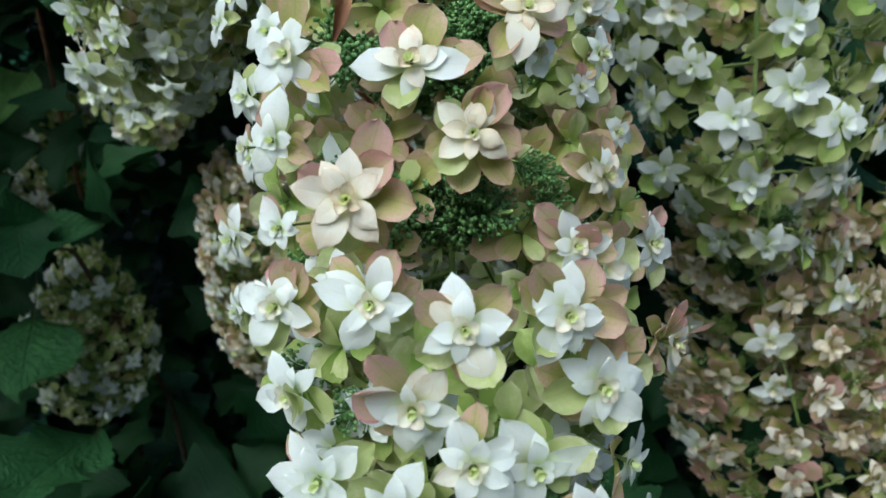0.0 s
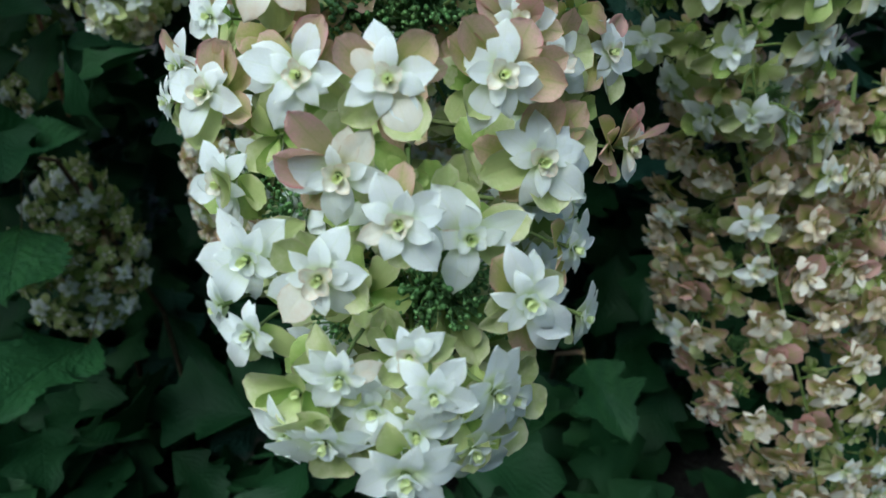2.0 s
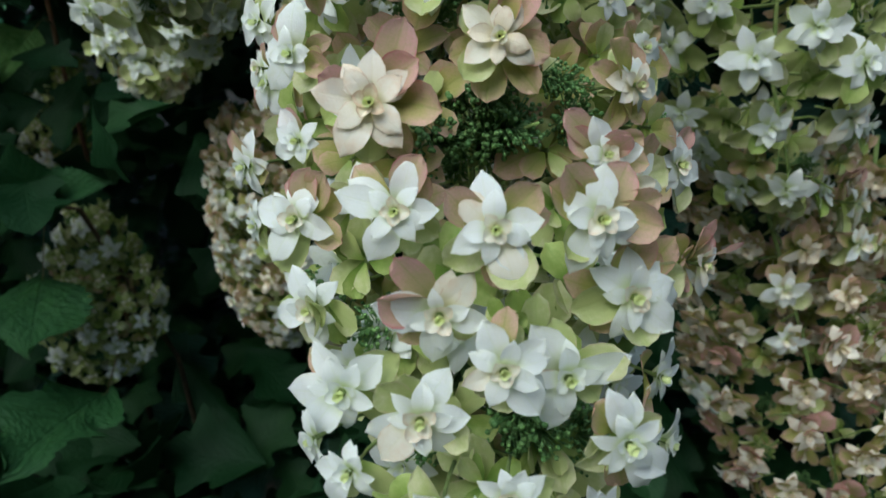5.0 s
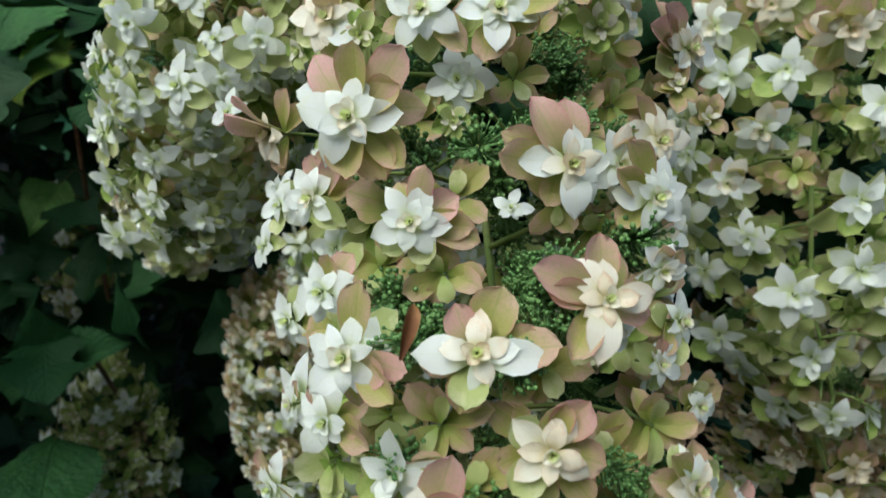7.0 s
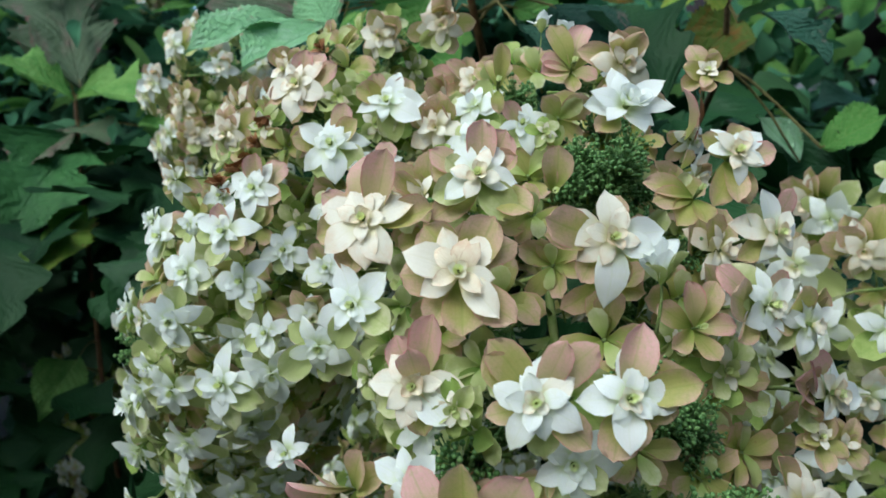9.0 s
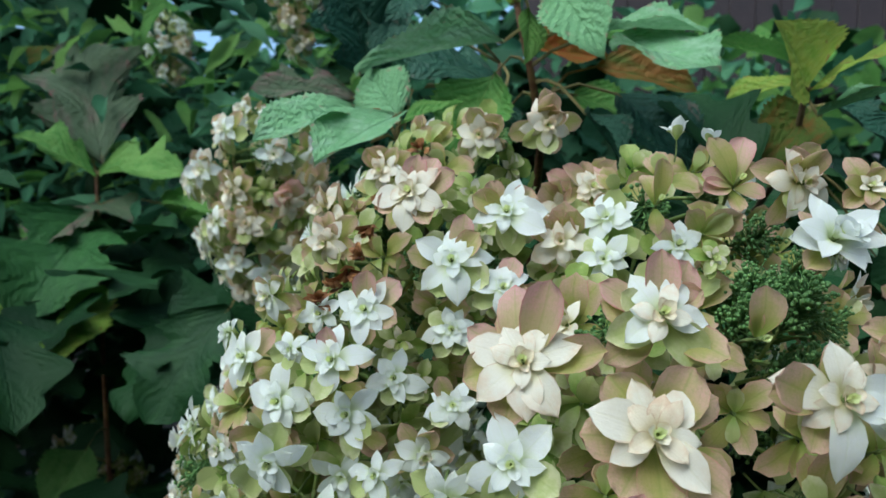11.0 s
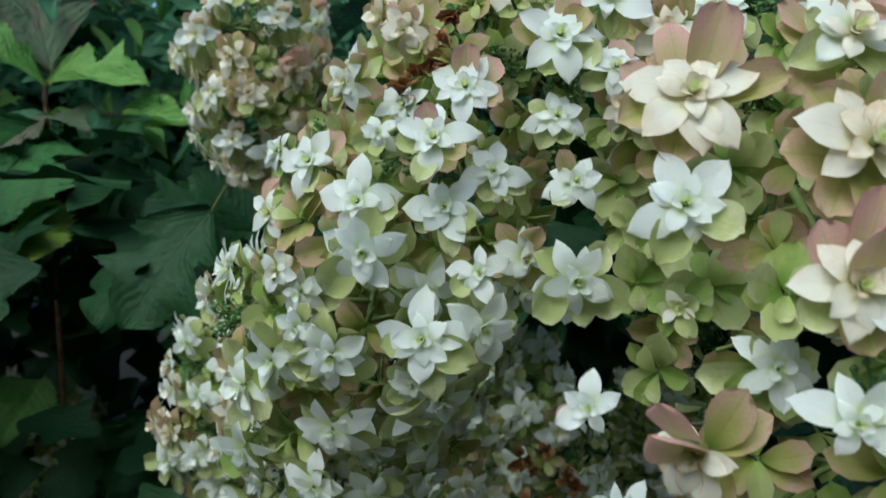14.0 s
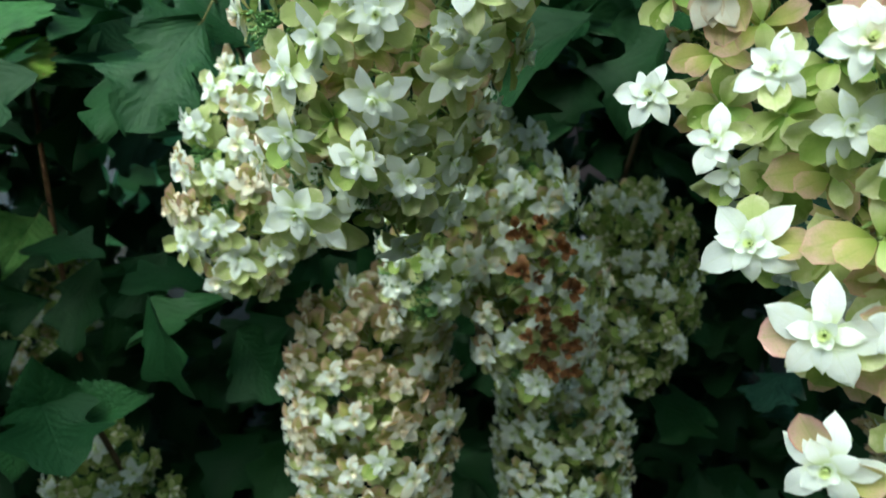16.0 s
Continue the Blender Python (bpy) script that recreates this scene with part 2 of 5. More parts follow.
def sepal_shape(kind, rng, nu=6, nv=8):
    """A sepal of length 1 along y, its face towards z: points, faces, texture places."""
    u, v = np.meshgrid(np.linspace(-1, 1, nu + 1), (1 - np.cos(np.pi * np.linspace(0, 1, nv + 1))) / 2)
    if kind == "long":
        half, a, b, cup, curl = rng.uniform(0.20, 0.27), 1.0, 1.0, rng.uniform(0.0, 0.8), rng.uniform(-0.16, 0.30)
    elif kind == "round":
        half, a, b, cup, curl = rng.uniform(0.28, 0.37), 1.0, 1.0, rng.uniform(-0.10, 0.75), rng.uniform(-0.26, 0.36)
    elif kind == "point":
        half, a, b, cup, curl = rng.uniform(0.26, 0.34), 1.0, 1.0, rng.uniform(-0.15, 0.30), rng.uniform(-0.34, 0.16)
    else:
        half, a, b, cup, curl = rng.uniform(0.36, 0.44), 1.1, 0.6, rng.uniform(0.3, 0.5), rng.uniform(0.05, 0.25)
    w = half * np.maximum(0, 1 - np.abs(2 * v ** a - 1) ** 2.3) ** b
    if kind in ("round", "long"):
        w = half * np.interp(v, [0, 0.1, 0.22, 0.4, 0.52, 0.64, 0.75, 0.85, 0.92, 0.97, 1], [0.15, 0.32, 0.55, 0.84, 0.96, 1.0, 0.97, 0.88, 0.72, 0.50, 0.16])
    if kind == "point":
        w = half * np.interp(v, [0, 0.12, 0.26, 0.40, 0.54, 0.68, 0.80, 0.89, 0.95, 0.98, 1], [0.24, 0.50, 0.76, 0.95, 1.0, 0.92, 0.73, 0.47, 0.26, 0.13, 0.02])
    w = np.maximum(w, 0.05 * (1 - v))
    skew, wave, phase = rng.uniform(-0.08, 0.08), rng.uniform(0.01, 0.035), rng.uniform(0, 6.28)
    x = u * w + skew * np.sin(np.pi * v) * 0.6
    y = v * (1 - 0.04 * u * u)
    z = cup * u * u * w + curl * v ** 2 + 0.10 * np.sin(np.pi * v) - 0.006 * np.exp(-(u / 0.35) ** 2) * np.sin(np.pi * v)
    z = z + wave * np.sin(7 * v + phase) * np.abs(u) ** 1.5 * np.sign(u + 0.01) + rng.uniform(-0.12, 0.12) * u * v * w
    return np.stack([x, y, z], -1).reshape(-1, 3), sheet(nu, nv), np.stack([u / 2 + 0.5, v], -1).reshape(-1, 2)


RNG = random.Random(11)
SHARED = {}


def sepal_mesh(kind, mat):
    """One of six shared meshes of that shape and colour."""
    key = (kind, mat.name, RNG.randrange(6))
    if key not in SHARED:
        p, f, uv = sepal_shape(kind, RNG)
        SHARED[key] = mesh_of("sepal", p, f, mat, uv)
    return SHARED[key]


def tube(points, radii, sides=6):
    """Points and faces of a tapering round stem along a line of points."""
    points = [Vector(p) for p in points]
    verts, faces = [], []
    for k, p in enumerate(points):
        way = (points[min(k + 1, len(points) - 1)] - points[max(k - 1, 0)]).normalized()
        q = way.to_track_quat("Z", "Y")
        for i in range(sides):
            a = 2 * math.pi * i / sides
            verts.append(p + q @ Vector((math.cos(a) * radii[k], math.sin(a) * radii[k], 0)))
    for k in range(len(points) - 1):
        for i in range(sides):
            a, b = k * sides + i, k * sides + (i + 1) % sides
            faces.append((a, b, b + sides, a + sides))
    faces.append(tuple(range(sides))[::-1])
    faces.append(tuple(len(verts) - sides + i for i in range(sides)))
    return [tuple(v) for v in verts], faces


# Each kind of floret: its whorls from the oldest to the youngest, as shape, colour, how many, length, place on the axis, lift in degrees
# and, for the old sepals that stand above or hang below the star, the middle and the width of the arc that they fill.
ABOVE, BELOW, UNDER = (0, 95), (180, 110), (180, 60)
FLORET = {
    "W": [("round", PALE, 3, 1.36, -0.60, 4, BELOW), ("round", PALE, 2, 1.15, -0.62, 14, ABOVE), ("point", WHITE, 5, 1.10, -0.28, 2), ("point", WHITE, 3, 0.84, -0.16, 18), ("point", WHITE, 3, 0.58, -0.07, 32), ("small", WHITE, 4, 0.40, -0.02, 42)],
    "L": [("round", PALE, 3, 1.45, -0.80, 0, BELOW), ("round", GREEN, 2, 1.20, -0.52, 6, UNDER), ("round", PALE, 2, 1.15, -0.75, 16, ABOVE), ("point", WHITE, 5, 0.99, -0.26, 4), ("point", WHITE, 4, 0.72, -0.12, 20), ("small", WHITE, 3, 0.42, -0.02, 40)],
    "V": [("round", PALE, 3, 1.38, -0.80, 2, BELOW), ("round", OLIVE, 2, 1.22, -0.70, 24, ABOVE), ("point", CREAM, 2, 1.06, -0.30, 6), ("point", WHITE, 4, 1.0, -0.22, 6), ("point", WHITE, 4, 0.72, -0.10, 20), ("small", CREAM, 4, 0.44, -0.02, 42)],
    "C": [("round", OLIVE, 3, 1.38, -0.95, 32, ABOVE), ("round", OLIVE, 2, 1.26, -0.62, 34, (0, 55)), ("round", OLIVE, 2, 1.30, -0.80, 2, BELOW), ("round", PALE, 2, 1.20, -0.52, 8, UNDER), ("point", CREAM, 5, 1.06, -0.28, 3), ("point", CREAM, 3, 0.82, -0.16, 20), ("point", CREAM, 3, 0.58, -0.06, 34), ("small", TAN, 4, 0.40, 0.0, 48)],
    "T": [("round", OLIVE, 3, 1.46, -0.95, 26, ABOVE), ("round", OLIVE, 2, 1.26, -0.62, 34, (0, 55)), ("round", OLIVE, 3, 1.30, -0.75, 4, BELOW), ("point", CREAM, 5, 1.0, -0.32, 4), ("point", TAN, 4, 0.80, -0.14, 20), ("small", TAN, 4, 0.56, -0.04, 38), ("small", CREAM, 3, 0.36, 0.02, 54)],
    "P": [("round", PINK, 3, 1.50, -0.90, 38, ABOVE), ("round", PINK, 2, 1.25, -0.60, 40, (0, 60)), ("round", OLIVE, 3, 1.15, -0.60, 10, BELOW), ("point", CREAM, 4, 0.98, -0.28, 14), ("point", CREAM, 4, 0.76, -0.10, 30), ("small", TAN, 3, 0.45, 0.0, 54)],
    "O": [("round", OLIVE, 3, 1.36, -0.50, 40, ABOVE), ("round", OLIVE, 3, 1.20, -0.40, 8, BELOW), ("round", OLIVE, 2, 0.95, -0.20, 30), ("point", CREAM, 4, 0.62, -0.05, 32), ("small", CREAM, 3, 0.36, 0.0, 50)],
    "M": [("round", OLIVE, 3, 1.36, -0.80, 26, ABOVE), ("round", OLIVE, 2, 1.24, -0.62, 6, BELOW), ("round", PALE, 2, 1.22, -0.55, 4, UNDER), ("point", WHITE, 5, 1.10, -0.28, 2), ("point", WHITE, 3, 0.84, -0.16, 18), ("point", WHITE, 3, 0.58, -0.07, 32), ("small", CREAM, 4, 0.40, -0.02, 42)],
    "R": [("round", OLIVE, 3, 1.25, -0.5, 24), ("round", OLIVE, 3, 1.05, -0.3, 10), ("round", PALE, 2, 0.85, -0.1, 18)],
    "S": [("round", PALE, 3, 1.22, -0.5, 20), ("round", GREEN, 3, 1.05, -0.3, 8), ("round", PALE, 2, 0.8, -0.1, 22)],
    "G": [("round", GREEN, 4, 1.10, -0.40, 4), ("round", PALE, 4, 0.92, -0.22, 14), ("point", CREAM, 4, 0.62, -0.08, 26), ("small", PALE, 3, 0.40, 0.0, 44)],
    "Y": [("round", PALE, 3, 1.00, -0.50, 48), ("point", WHITE, 4, 1.30, -0.40, 56), ("small", WHITE, 3, 0.90, -0.20, 66)],
    "B": [("round", OLIVE, 3, 0.95, -0.60, 14), ("point", WHITE, 4, 1.06, -0.34, 18), ("point", WHITE, 5, 0.92, -0.24, 30), ("small", WHITE, 4, 0.66, -0.12, 48), ("small", WHITE, 4, 0.44, 0.0, 60)],
    "D": [("round", BROWN, 3, 0.90, -0.40, 30), ("point", BROWN, 4, 0.80, -0.20, 45), ("small", BROWN, 3, 0.50, 0.0, 60)],
}


def whorls(kind, rng):
    """Every sepal of a floret of radius 1, its upper side towards y: shape, colour, pose and size."""
    turn = rng.uniform(0, 90)
    for shape, mat, count, length, at, lift, *arc in FLORET[kind]:
        turn += 40 + rng.uniform(-12, 12)
        for k in range(count):
            size = length * rng.uniform(0.80, 1.12)
            round_at = turn + 360 * k / count if not arc else arc[0][0] + arc[0][1] * (k / max(1, count - 1) - 0.5)
            m = pose(0, 0, at + rng.uniform(-0.04, 0.04), 0, 0, round_at + rng.uniform(-17, 17)) @ pose(0, 0.06, 0, lift + rng.uniform(-14, 14), rng.uniform(-16, 16), 0)
            yield shape, mat, m @ Matrix.Scale(size, 4)


SEPAL_COLOUR = {"w": WHITE, "c": CREAM, "t": TAN, "g": PALE, "o": OLIVE, "p": PINK, "n": GREEN}


def by_clock(sepals, kind, rng):
    """The sepals of one floret, the outer ones given as words such as 9.5w1.1 (hour, colour, length; ^ for one that stands up), the inner ones by its kind."""
    young = old = 0
    for word in sepals.split():
        upright = word.endswith("^")
        word = word.rstrip("^")
        k = next(i for i, c in enumerate(word) if c.isalpha())
        hour, mat, length = float(word[:k]), SEPAL_COLOUR[word[k]], float(word[k + 1:] or 1.0)
        if word[k] in "wct":
            shape, at, lift = "point", -0.30 + 0.02 * young + 0.16 * max(0.0, 0.9 - length), 5 + 30 * max(0.0, 0.8 - length)
            young += 1
        else:
            shape, at, lift = "long" if length >= 1.5 else "round", -0.52 - 0.045 * old, 11.0
            old += 1
        lift = (52 if upright else lift) + rng.uniform(-6, 6)
        m = pose(0, 0, at, 0, 0, -30 * hour + rng.uniform(-3, 3)) @ pose(0, 0.05, 0, lift, rng.uniform(-10, 10), 0)
        yield shape, mat, m @ Matrix.Scale(length * (1.02 if shape == "point" else 0.91), 4)
    turn = rng.uniform(0, 90)
    if kind != "O":
        inner = {"C": CREAM, "T": TAN, "P": CREAM}.get(kind, WHITE)
        for k in range(4):
            m = pose(0, 0, -0.13, 0, 0, turn + 90 * k + rng.uniform(-16, 16)) @ pose(0, 0.05, 0, 17 + rng.uniform(-8, 8), rng.uniform(-10, 10), 0)
            yield "point", inner, m @ Matrix.Scale(rng.uniform(0.54, 0.70), 4)
    for shape, mat, count, length, at, lift, *arc in FLORET[kind]:
        if arc or length > 0.5 or kind == "O":
            continue
        turn += 40
        for k in range(count):
            m = pose(0, 0, at - 0.06, 0, 0, turn + 360 * k / count + rng.uniform(-14, 14)) @ pose(0, 0.04, 0, lift - 12 + rng.uniform(-10, 10), rng.uniform(-12, 12), 0)
            yield shape, mat, m @ Matrix.Scale(length * rng.uniform(0.72, 0.95), 4)


def heart_mesh():
    """A floret's stalk and the small green eye in its middle, for a floret of radius 1."""
    p, f = tube([(0.15, -0.05, -1.9), (0.06, 0, -1.4), (0, 0, -0.9), (0, 0, -0.3), (0, 0, -0.02)], [0.055, 0.05, 0.05, 0.06, 0.085], 6)
    slots = [0] * len(f)
    for k in range(4):
        q, g, _ = sepal_shape("small", RNG, 2, 3)
        m = pose(0, 0, -0.02, 0, 0, 90 * k + 20) @ pose(0, 0.03, 0, 62, 0, 0) @ Matrix.Scale(0.24, 4)
        f += [tuple(i + len(p) for i in face) for face in g]
        slots += [1] * len(g)
        p = p + [tuple(m @ Vector(v)) for v in q]
    return mesh_of("floret", p, f, [STALK, CENTRE], slots=slots)


HEART = heart_mesh()


def joined_floret(kind, rng):
    """A whole floret of radius 1 in one mesh, for the panicles further off."""
    p, f, uv, slots, mats = [], [], [], [], []
    for shape, mat, m in whorls(kind, rng):
        q, g, w = sepal_shape(shape, rng, 3, 5)
        if mat not in mats:
            mats.append(mat)
        f += [tuple(i + len(p) for i in face) for face in g]
        slots += [mats.index(mat)] * len(g)
        p += [tuple(m @ Vector(v)) for v in q]
        uv += [tuple(c) for c in w]
    mats.append(STALK)
    q, g = tube([(0.1, 0, -1.5), (0, 0, -0.8), (0, 0, -0.1)], [0.05, 0.05, 0.06], 4)
    f += [tuple(i + len(p) for i in face) for face in g]
    slots += [len(mats) - 1] * len(g)
    p += q
    uv += [(0.5, 0.5)] * len(q)
    return mesh_of("floret", p, f, mats, uv, slots)


FAR = {kind: [joined_floret(kind, RNG) for _ in range(5)] for kind in FLORET}


def bud_cluster_mesh(rng):
    """A forked sprig of small closed buds."""
    p, f = tube([(0, 0, -0.03), (0, 0.001, -0.012), (0, 0, 0.006)], [0.0011, 0.0009, 0.0007], 5)
    slots = [0] * len(f)
    ico = bmesh.new()
    bmesh.ops.create_icosphere(ico, subdivisions=1, radius=1.0)
    ico.verts.index_update()
    ball = [v.co.copy() for v in ico.verts]
    tris = [tuple(v.index for v in face.verts) for face in ico.faces]
    ico.free()
    for _ in range(130):
        a, h = rng.uniform(0, 6.28), rng.uniform(-0.010, 0.014)
        r = 0.012 * math.sqrt(rng.uniform(0.02, 1))
        c, s = Vector((math.cos(a) * r, math.sin(a) * r, h)), rng.uniform(0.0008, 0.0015)
        f += [tuple(i + len(p) for i in t) for t in tris]
        slots += [1] * len(tris)
        p += [tuple(c + v * s) for v in ball]
        q, g = tube([(0, 0, h - 0.008), tuple(c)], [0.0004, 0.0003], 3)
        f += [tuple(i + len(p) for i in t) for t in g]
        slots += [1] * len(g)
        p += q
    return mesh_of("bud_sprig", p, f, [STALK, BUD], slots=slots)


BUDS = [bud_cluster_mesh(RNG) for _ in range(4)]


class Panicle:
    """A hanging flower panicle: a stem along a line of points with a radius at each, florets all round it."""

    def __init__(self, label, line, seed):
        self.line = [(Vector(p), r) for p, r in line]
        self.rng = random.Random(seed)
        self.root = tagged(new("flower_panicle"), label, "flower", "hydrangea panicles")
        self.base = self.line[0][0].copy()
        self.root.location = self.base
        self.places = []
        self.splay = 0.85
        pts = [p - self.base for p, r in self.line]
        p, f = tube([tuple(q) for q in pts], [0.0036 - 0.0024 * k / (len(pts) - 1) for k in range(len(pts))], 7)
        part("stem", mesh_of("stem", p, f, STALK), self.root, None, "green branching stem")

    def at(self, s):
        """The stem's place, direction towards the tip and radius at s from 0 (base) to 1 (tip)."""
        k = min(int(s * (len(self.line) - 1)), len(self.line) - 2)
        f = s * (len(self.line) - 1) - k
        (a, ra), (b, rb) = self.line[k], self.line[k + 1]
        return a.lerp(b, f), (b - a).normalized(), ra + (rb - ra) * f

    def nearest(self, p):
        best = min((i / 60 for i in range(61)), key=lambda s: (self.at(s)[0] - p).length)
        return self.at(best)

    def facing(self, p, droop=0.5, loose=0.18):
        c, way, r = self.nearest(p)
        out = (p - c).normalized()
        f = out * self.splay + way * droop + Vector((0, -0.42, 0.24)) * (1.0 + 1.6 * (0.85 - self.splay))
        g = self.rng
        return (f.normalized() + Vector((g.gauss(0, loose), g.gauss(0, loose), g.gauss(0, loose)))).normalized()

    def turn(self, p, f):
        q = f.to_track_quat("Z", "Y").to_matrix().to_4x4()
        return Matrix.Translation(Vector(p) - self.base) @ q @ pose(0, 0, 0, 0, 0, self.rng.uniform(-28, 28))

    def floret(self, x, y, z, mm, kind, sepals="", face=None):
        """A floret with every sepal a piece of its own. sepals: the outer ones, each by its clock hour as one faces the floret, its colour
        and its length; face: how far the floret looks to the side and up, in degrees."""
        p = Vector((x, y, z))
        self.places.append(p)
        if sepals:
            if face:
                side, up = radians(face[0]), radians(face[1])
                f = Vector((math.sin(side) * math.cos(up), -math.cos(side) * math.cos(up), math.sin(up)))
            else:
                f = ((p - self.nearest(p)[0]).normalized() * 0.5 + Vector((0, -0.85, 0.28))).normalized()
            q = f.to_track_quat("Z", "Y").to_matrix().to_4x4()
            whole = part("floret", HEART, self.root, Matrix.Translation(p - self.base) @ q @ Matrix.Scale(mm / 2000.0, 4))
            for shape, mat, where in by_clock(sepals, kind, self.rng):
                part("sepal", sepal_mesh(shape, mat), whole, where)
            return
        f = Vector((0, 0.1, 1)) if kind == "Y" else Vector((-0.1, -0.8, 0.5)).normalized() if kind == "O" else self.facing(p, 0.75 if kind in "CTPM" else 0.5, 0.10)
        m = self.turn(p, f) @ Matrix.Scale(mm / 2000.0, 4)
        whole = part("floret", HEART, self.root, m)
        for shape, mat, where in whorls(kind, self.rng):
            part("sepal", sepal_mesh(shape, mat), whole, where)

    def fill(self, count, kinds, gap, mm=(34, 42), depth=(0.9, 1.04), skip=None):
        """Florets scattered evenly over the rest of the panicle."""
        g = self.rng
        for _ in range(count * 12):
            if count <= 0:
                return
            c, way, r = self.at(g.uniform(0.02, 1.0) if g.random() < 0.92 else g.uniform(0.9, 1.0))
            side = way.orthogonal().normalized()
            out = Matrix.Rotation(g.uniform(0, 6.283), 3, way) @ side
            p = c + out * r * g.uniform(*depth)
            if (skip and skip(p, out)) or any((p - q).length < gap for q in self.places):
                continue
            self.places.append(p)
            count -= 1
            m = self.turn(p, self.facing(p, 0.45, 0.13)) @ Matrix.Scale(g.uniform(*mm) / 2000.0, 4)
            part("floret", g.choice(FAR[g.choice(kinds)]), self.root, m)

    def sprigs(self, x, y, z, count, spread):
        """Bud clusters gathered where the panicle shows no floret."""
        g = self.rng
        for _ in range(count):
            p = Vector((x + g.gauss(0, spread * 1.5), y + g.uniform(1.4, 3.4) * spread, z + g.gauss(0, spread)))
            part("bud_sprig", g.choice(BUDS), self.root, self.turn(p, self.facing(p, 0.2, 0.4)) @ Matrix.Scale(g.uniform(0.8, 1.2), 4))

    def buds(self, count, depth=(0.45, 0.8)):
        g = self.rng
        for _ in range(count):
            c, way, r = self.at(g.uniform(0.03, 0.97))
            out = Matrix.Rotation(g.uniform(0, 6.283), 3, way) @ way.orthogonal().normalized()
            p = c + out * r * g.uniform(*depth)
            part("bud_sprig", g.choice(BUDS), self.root, self.turn(p, (out + way * 0.3).normalized()) @ Matrix.Scale(g.uniform(0.9, 1.4), 4))

    def branches(self, count):
        """The thin side branches between stem and florets, in one mesh."""
        g, p, f = self.rng, [], []
        for k in range(count):
            c, way, r = self.at((k + 0.5) / count)
            out = Matrix.Rotation(2.4 * k, 3, way) @ way.orthogonal().normalized()
            a, b = c - self.base, c - self.base + out * r * 0.75 + way * 0.02
            q, h = tube([tuple(a), tuple(a.lerp(b, 0.5) + way * -0.006), tuple(b)], [0.002, 0.0015, 0.0009], 4)
            f += [tuple(i + len(p) for i in t) for t in h]
            p += q
        part("branching", mesh_of("branching", p, f, STALK), self.root)


def leaf_shape(shape, rng, nu=8, nv=63):
    """A leaf blade of length 1 along y, its upper side towards z."""
    u, v = np.meshgrid(np.linspace(-1, 1, nu + 1), np.linspace(0, 1, nv + 1))
    if shape == "lobed":
        w = np.interp(v, [0, 0.04, 0.10, 0.17, 0.23, 0.29, 0.35, 0.42, 0.49, 0.55, 0.60, 0.66, 0.73, 0.80, 0.86, 0.92, 0.96, 1], [0.06, 0.34, 0.62, 0.80, 0.82, 0.66, 0.52, 0.55, 0.80, 0.98, 1.0, 0.80, 0.52, 0.46, 0.47, 0.34, 0.19, 0.0])
        w = w * rng.uniform(0.9, 1.1)
    elif shape == "narrow":
        w = np.sin(np.pi * np.clip(v, 0.004, 0.996) ** 0.9) ** 1.1
    else:
        w = np.interp(v, [0, 0.06, 0.16, 0.3, 0.45, 0.6, 0.75, 0.88, 1], [0.04, 0.36, 0.72, 0.96, 1.0, 0.88, 0.62, 0.30, 0.0])
    saw = (v * (17 if shape != "narrow" else 9) + 0.25 * np.sin(11 * v + rng.uniform(0, 6))) % 1.0
    w = w * (1 + (0.15 if shape != "narrow" else 0.02) * (0.5 - saw))
    x = u * w
    y = v + (0.30 if shape == "lobed" else 0.10) * np.abs(u) ** 1.5 * w * (1 - v)
    fold, droop, wave, phase = rng.uniform(0.10, 0.45), rng.uniform(0.02, 0.26), rng.uniform(0.03, 0.08), rng.uniform(0, 6.28)
    z = fold * np.abs(x) * 0.6 - droop * (v ** 2) + wave * np.sin(9 * v + phase) * u * np.abs(u)
    z = z + 0.010 * np.abs(np.sin(np.pi * 8 * (v - 0.30 * np.abs(u)))) * np.sin(np.pi * v) * np.minimum(1, 3 * np.abs(u)) - 0.10 * u * u * w * rng.uniform(-0.5, 1.5)
    return np.stack([x, y, z], -1).reshape(-1, 3), sheet(nu, nv), np.stack([u / 2 + 0.5, v], -1).reshape(-1, 2)


def leaf_mesh(shape, mat):
    key = (shape, mat, RNG.randrange(5))
    if key not in SHARED:
        p, f, uv = leaf_shape(shape, RNG)
        SHARED[key] = mesh_of("leaf", p, f, LEAF[mat], uv)
    return SHARED[key]


def leaf_pose(base, tip, up, width):
    base, tip = Vector(base), Vector(tip)
    y = (tip - base).normalized()
    z = (Vector(up) - y * y.dot(Vector(up))).normalized()
    x = y.cross(z)
    long = (tip - base).length
    return Matrix.Translation(base) @ Matrix((x, y, z)).transposed().to_4x4() @ Matrix.Diagonal((long * width * 0.88, long, long, 1))

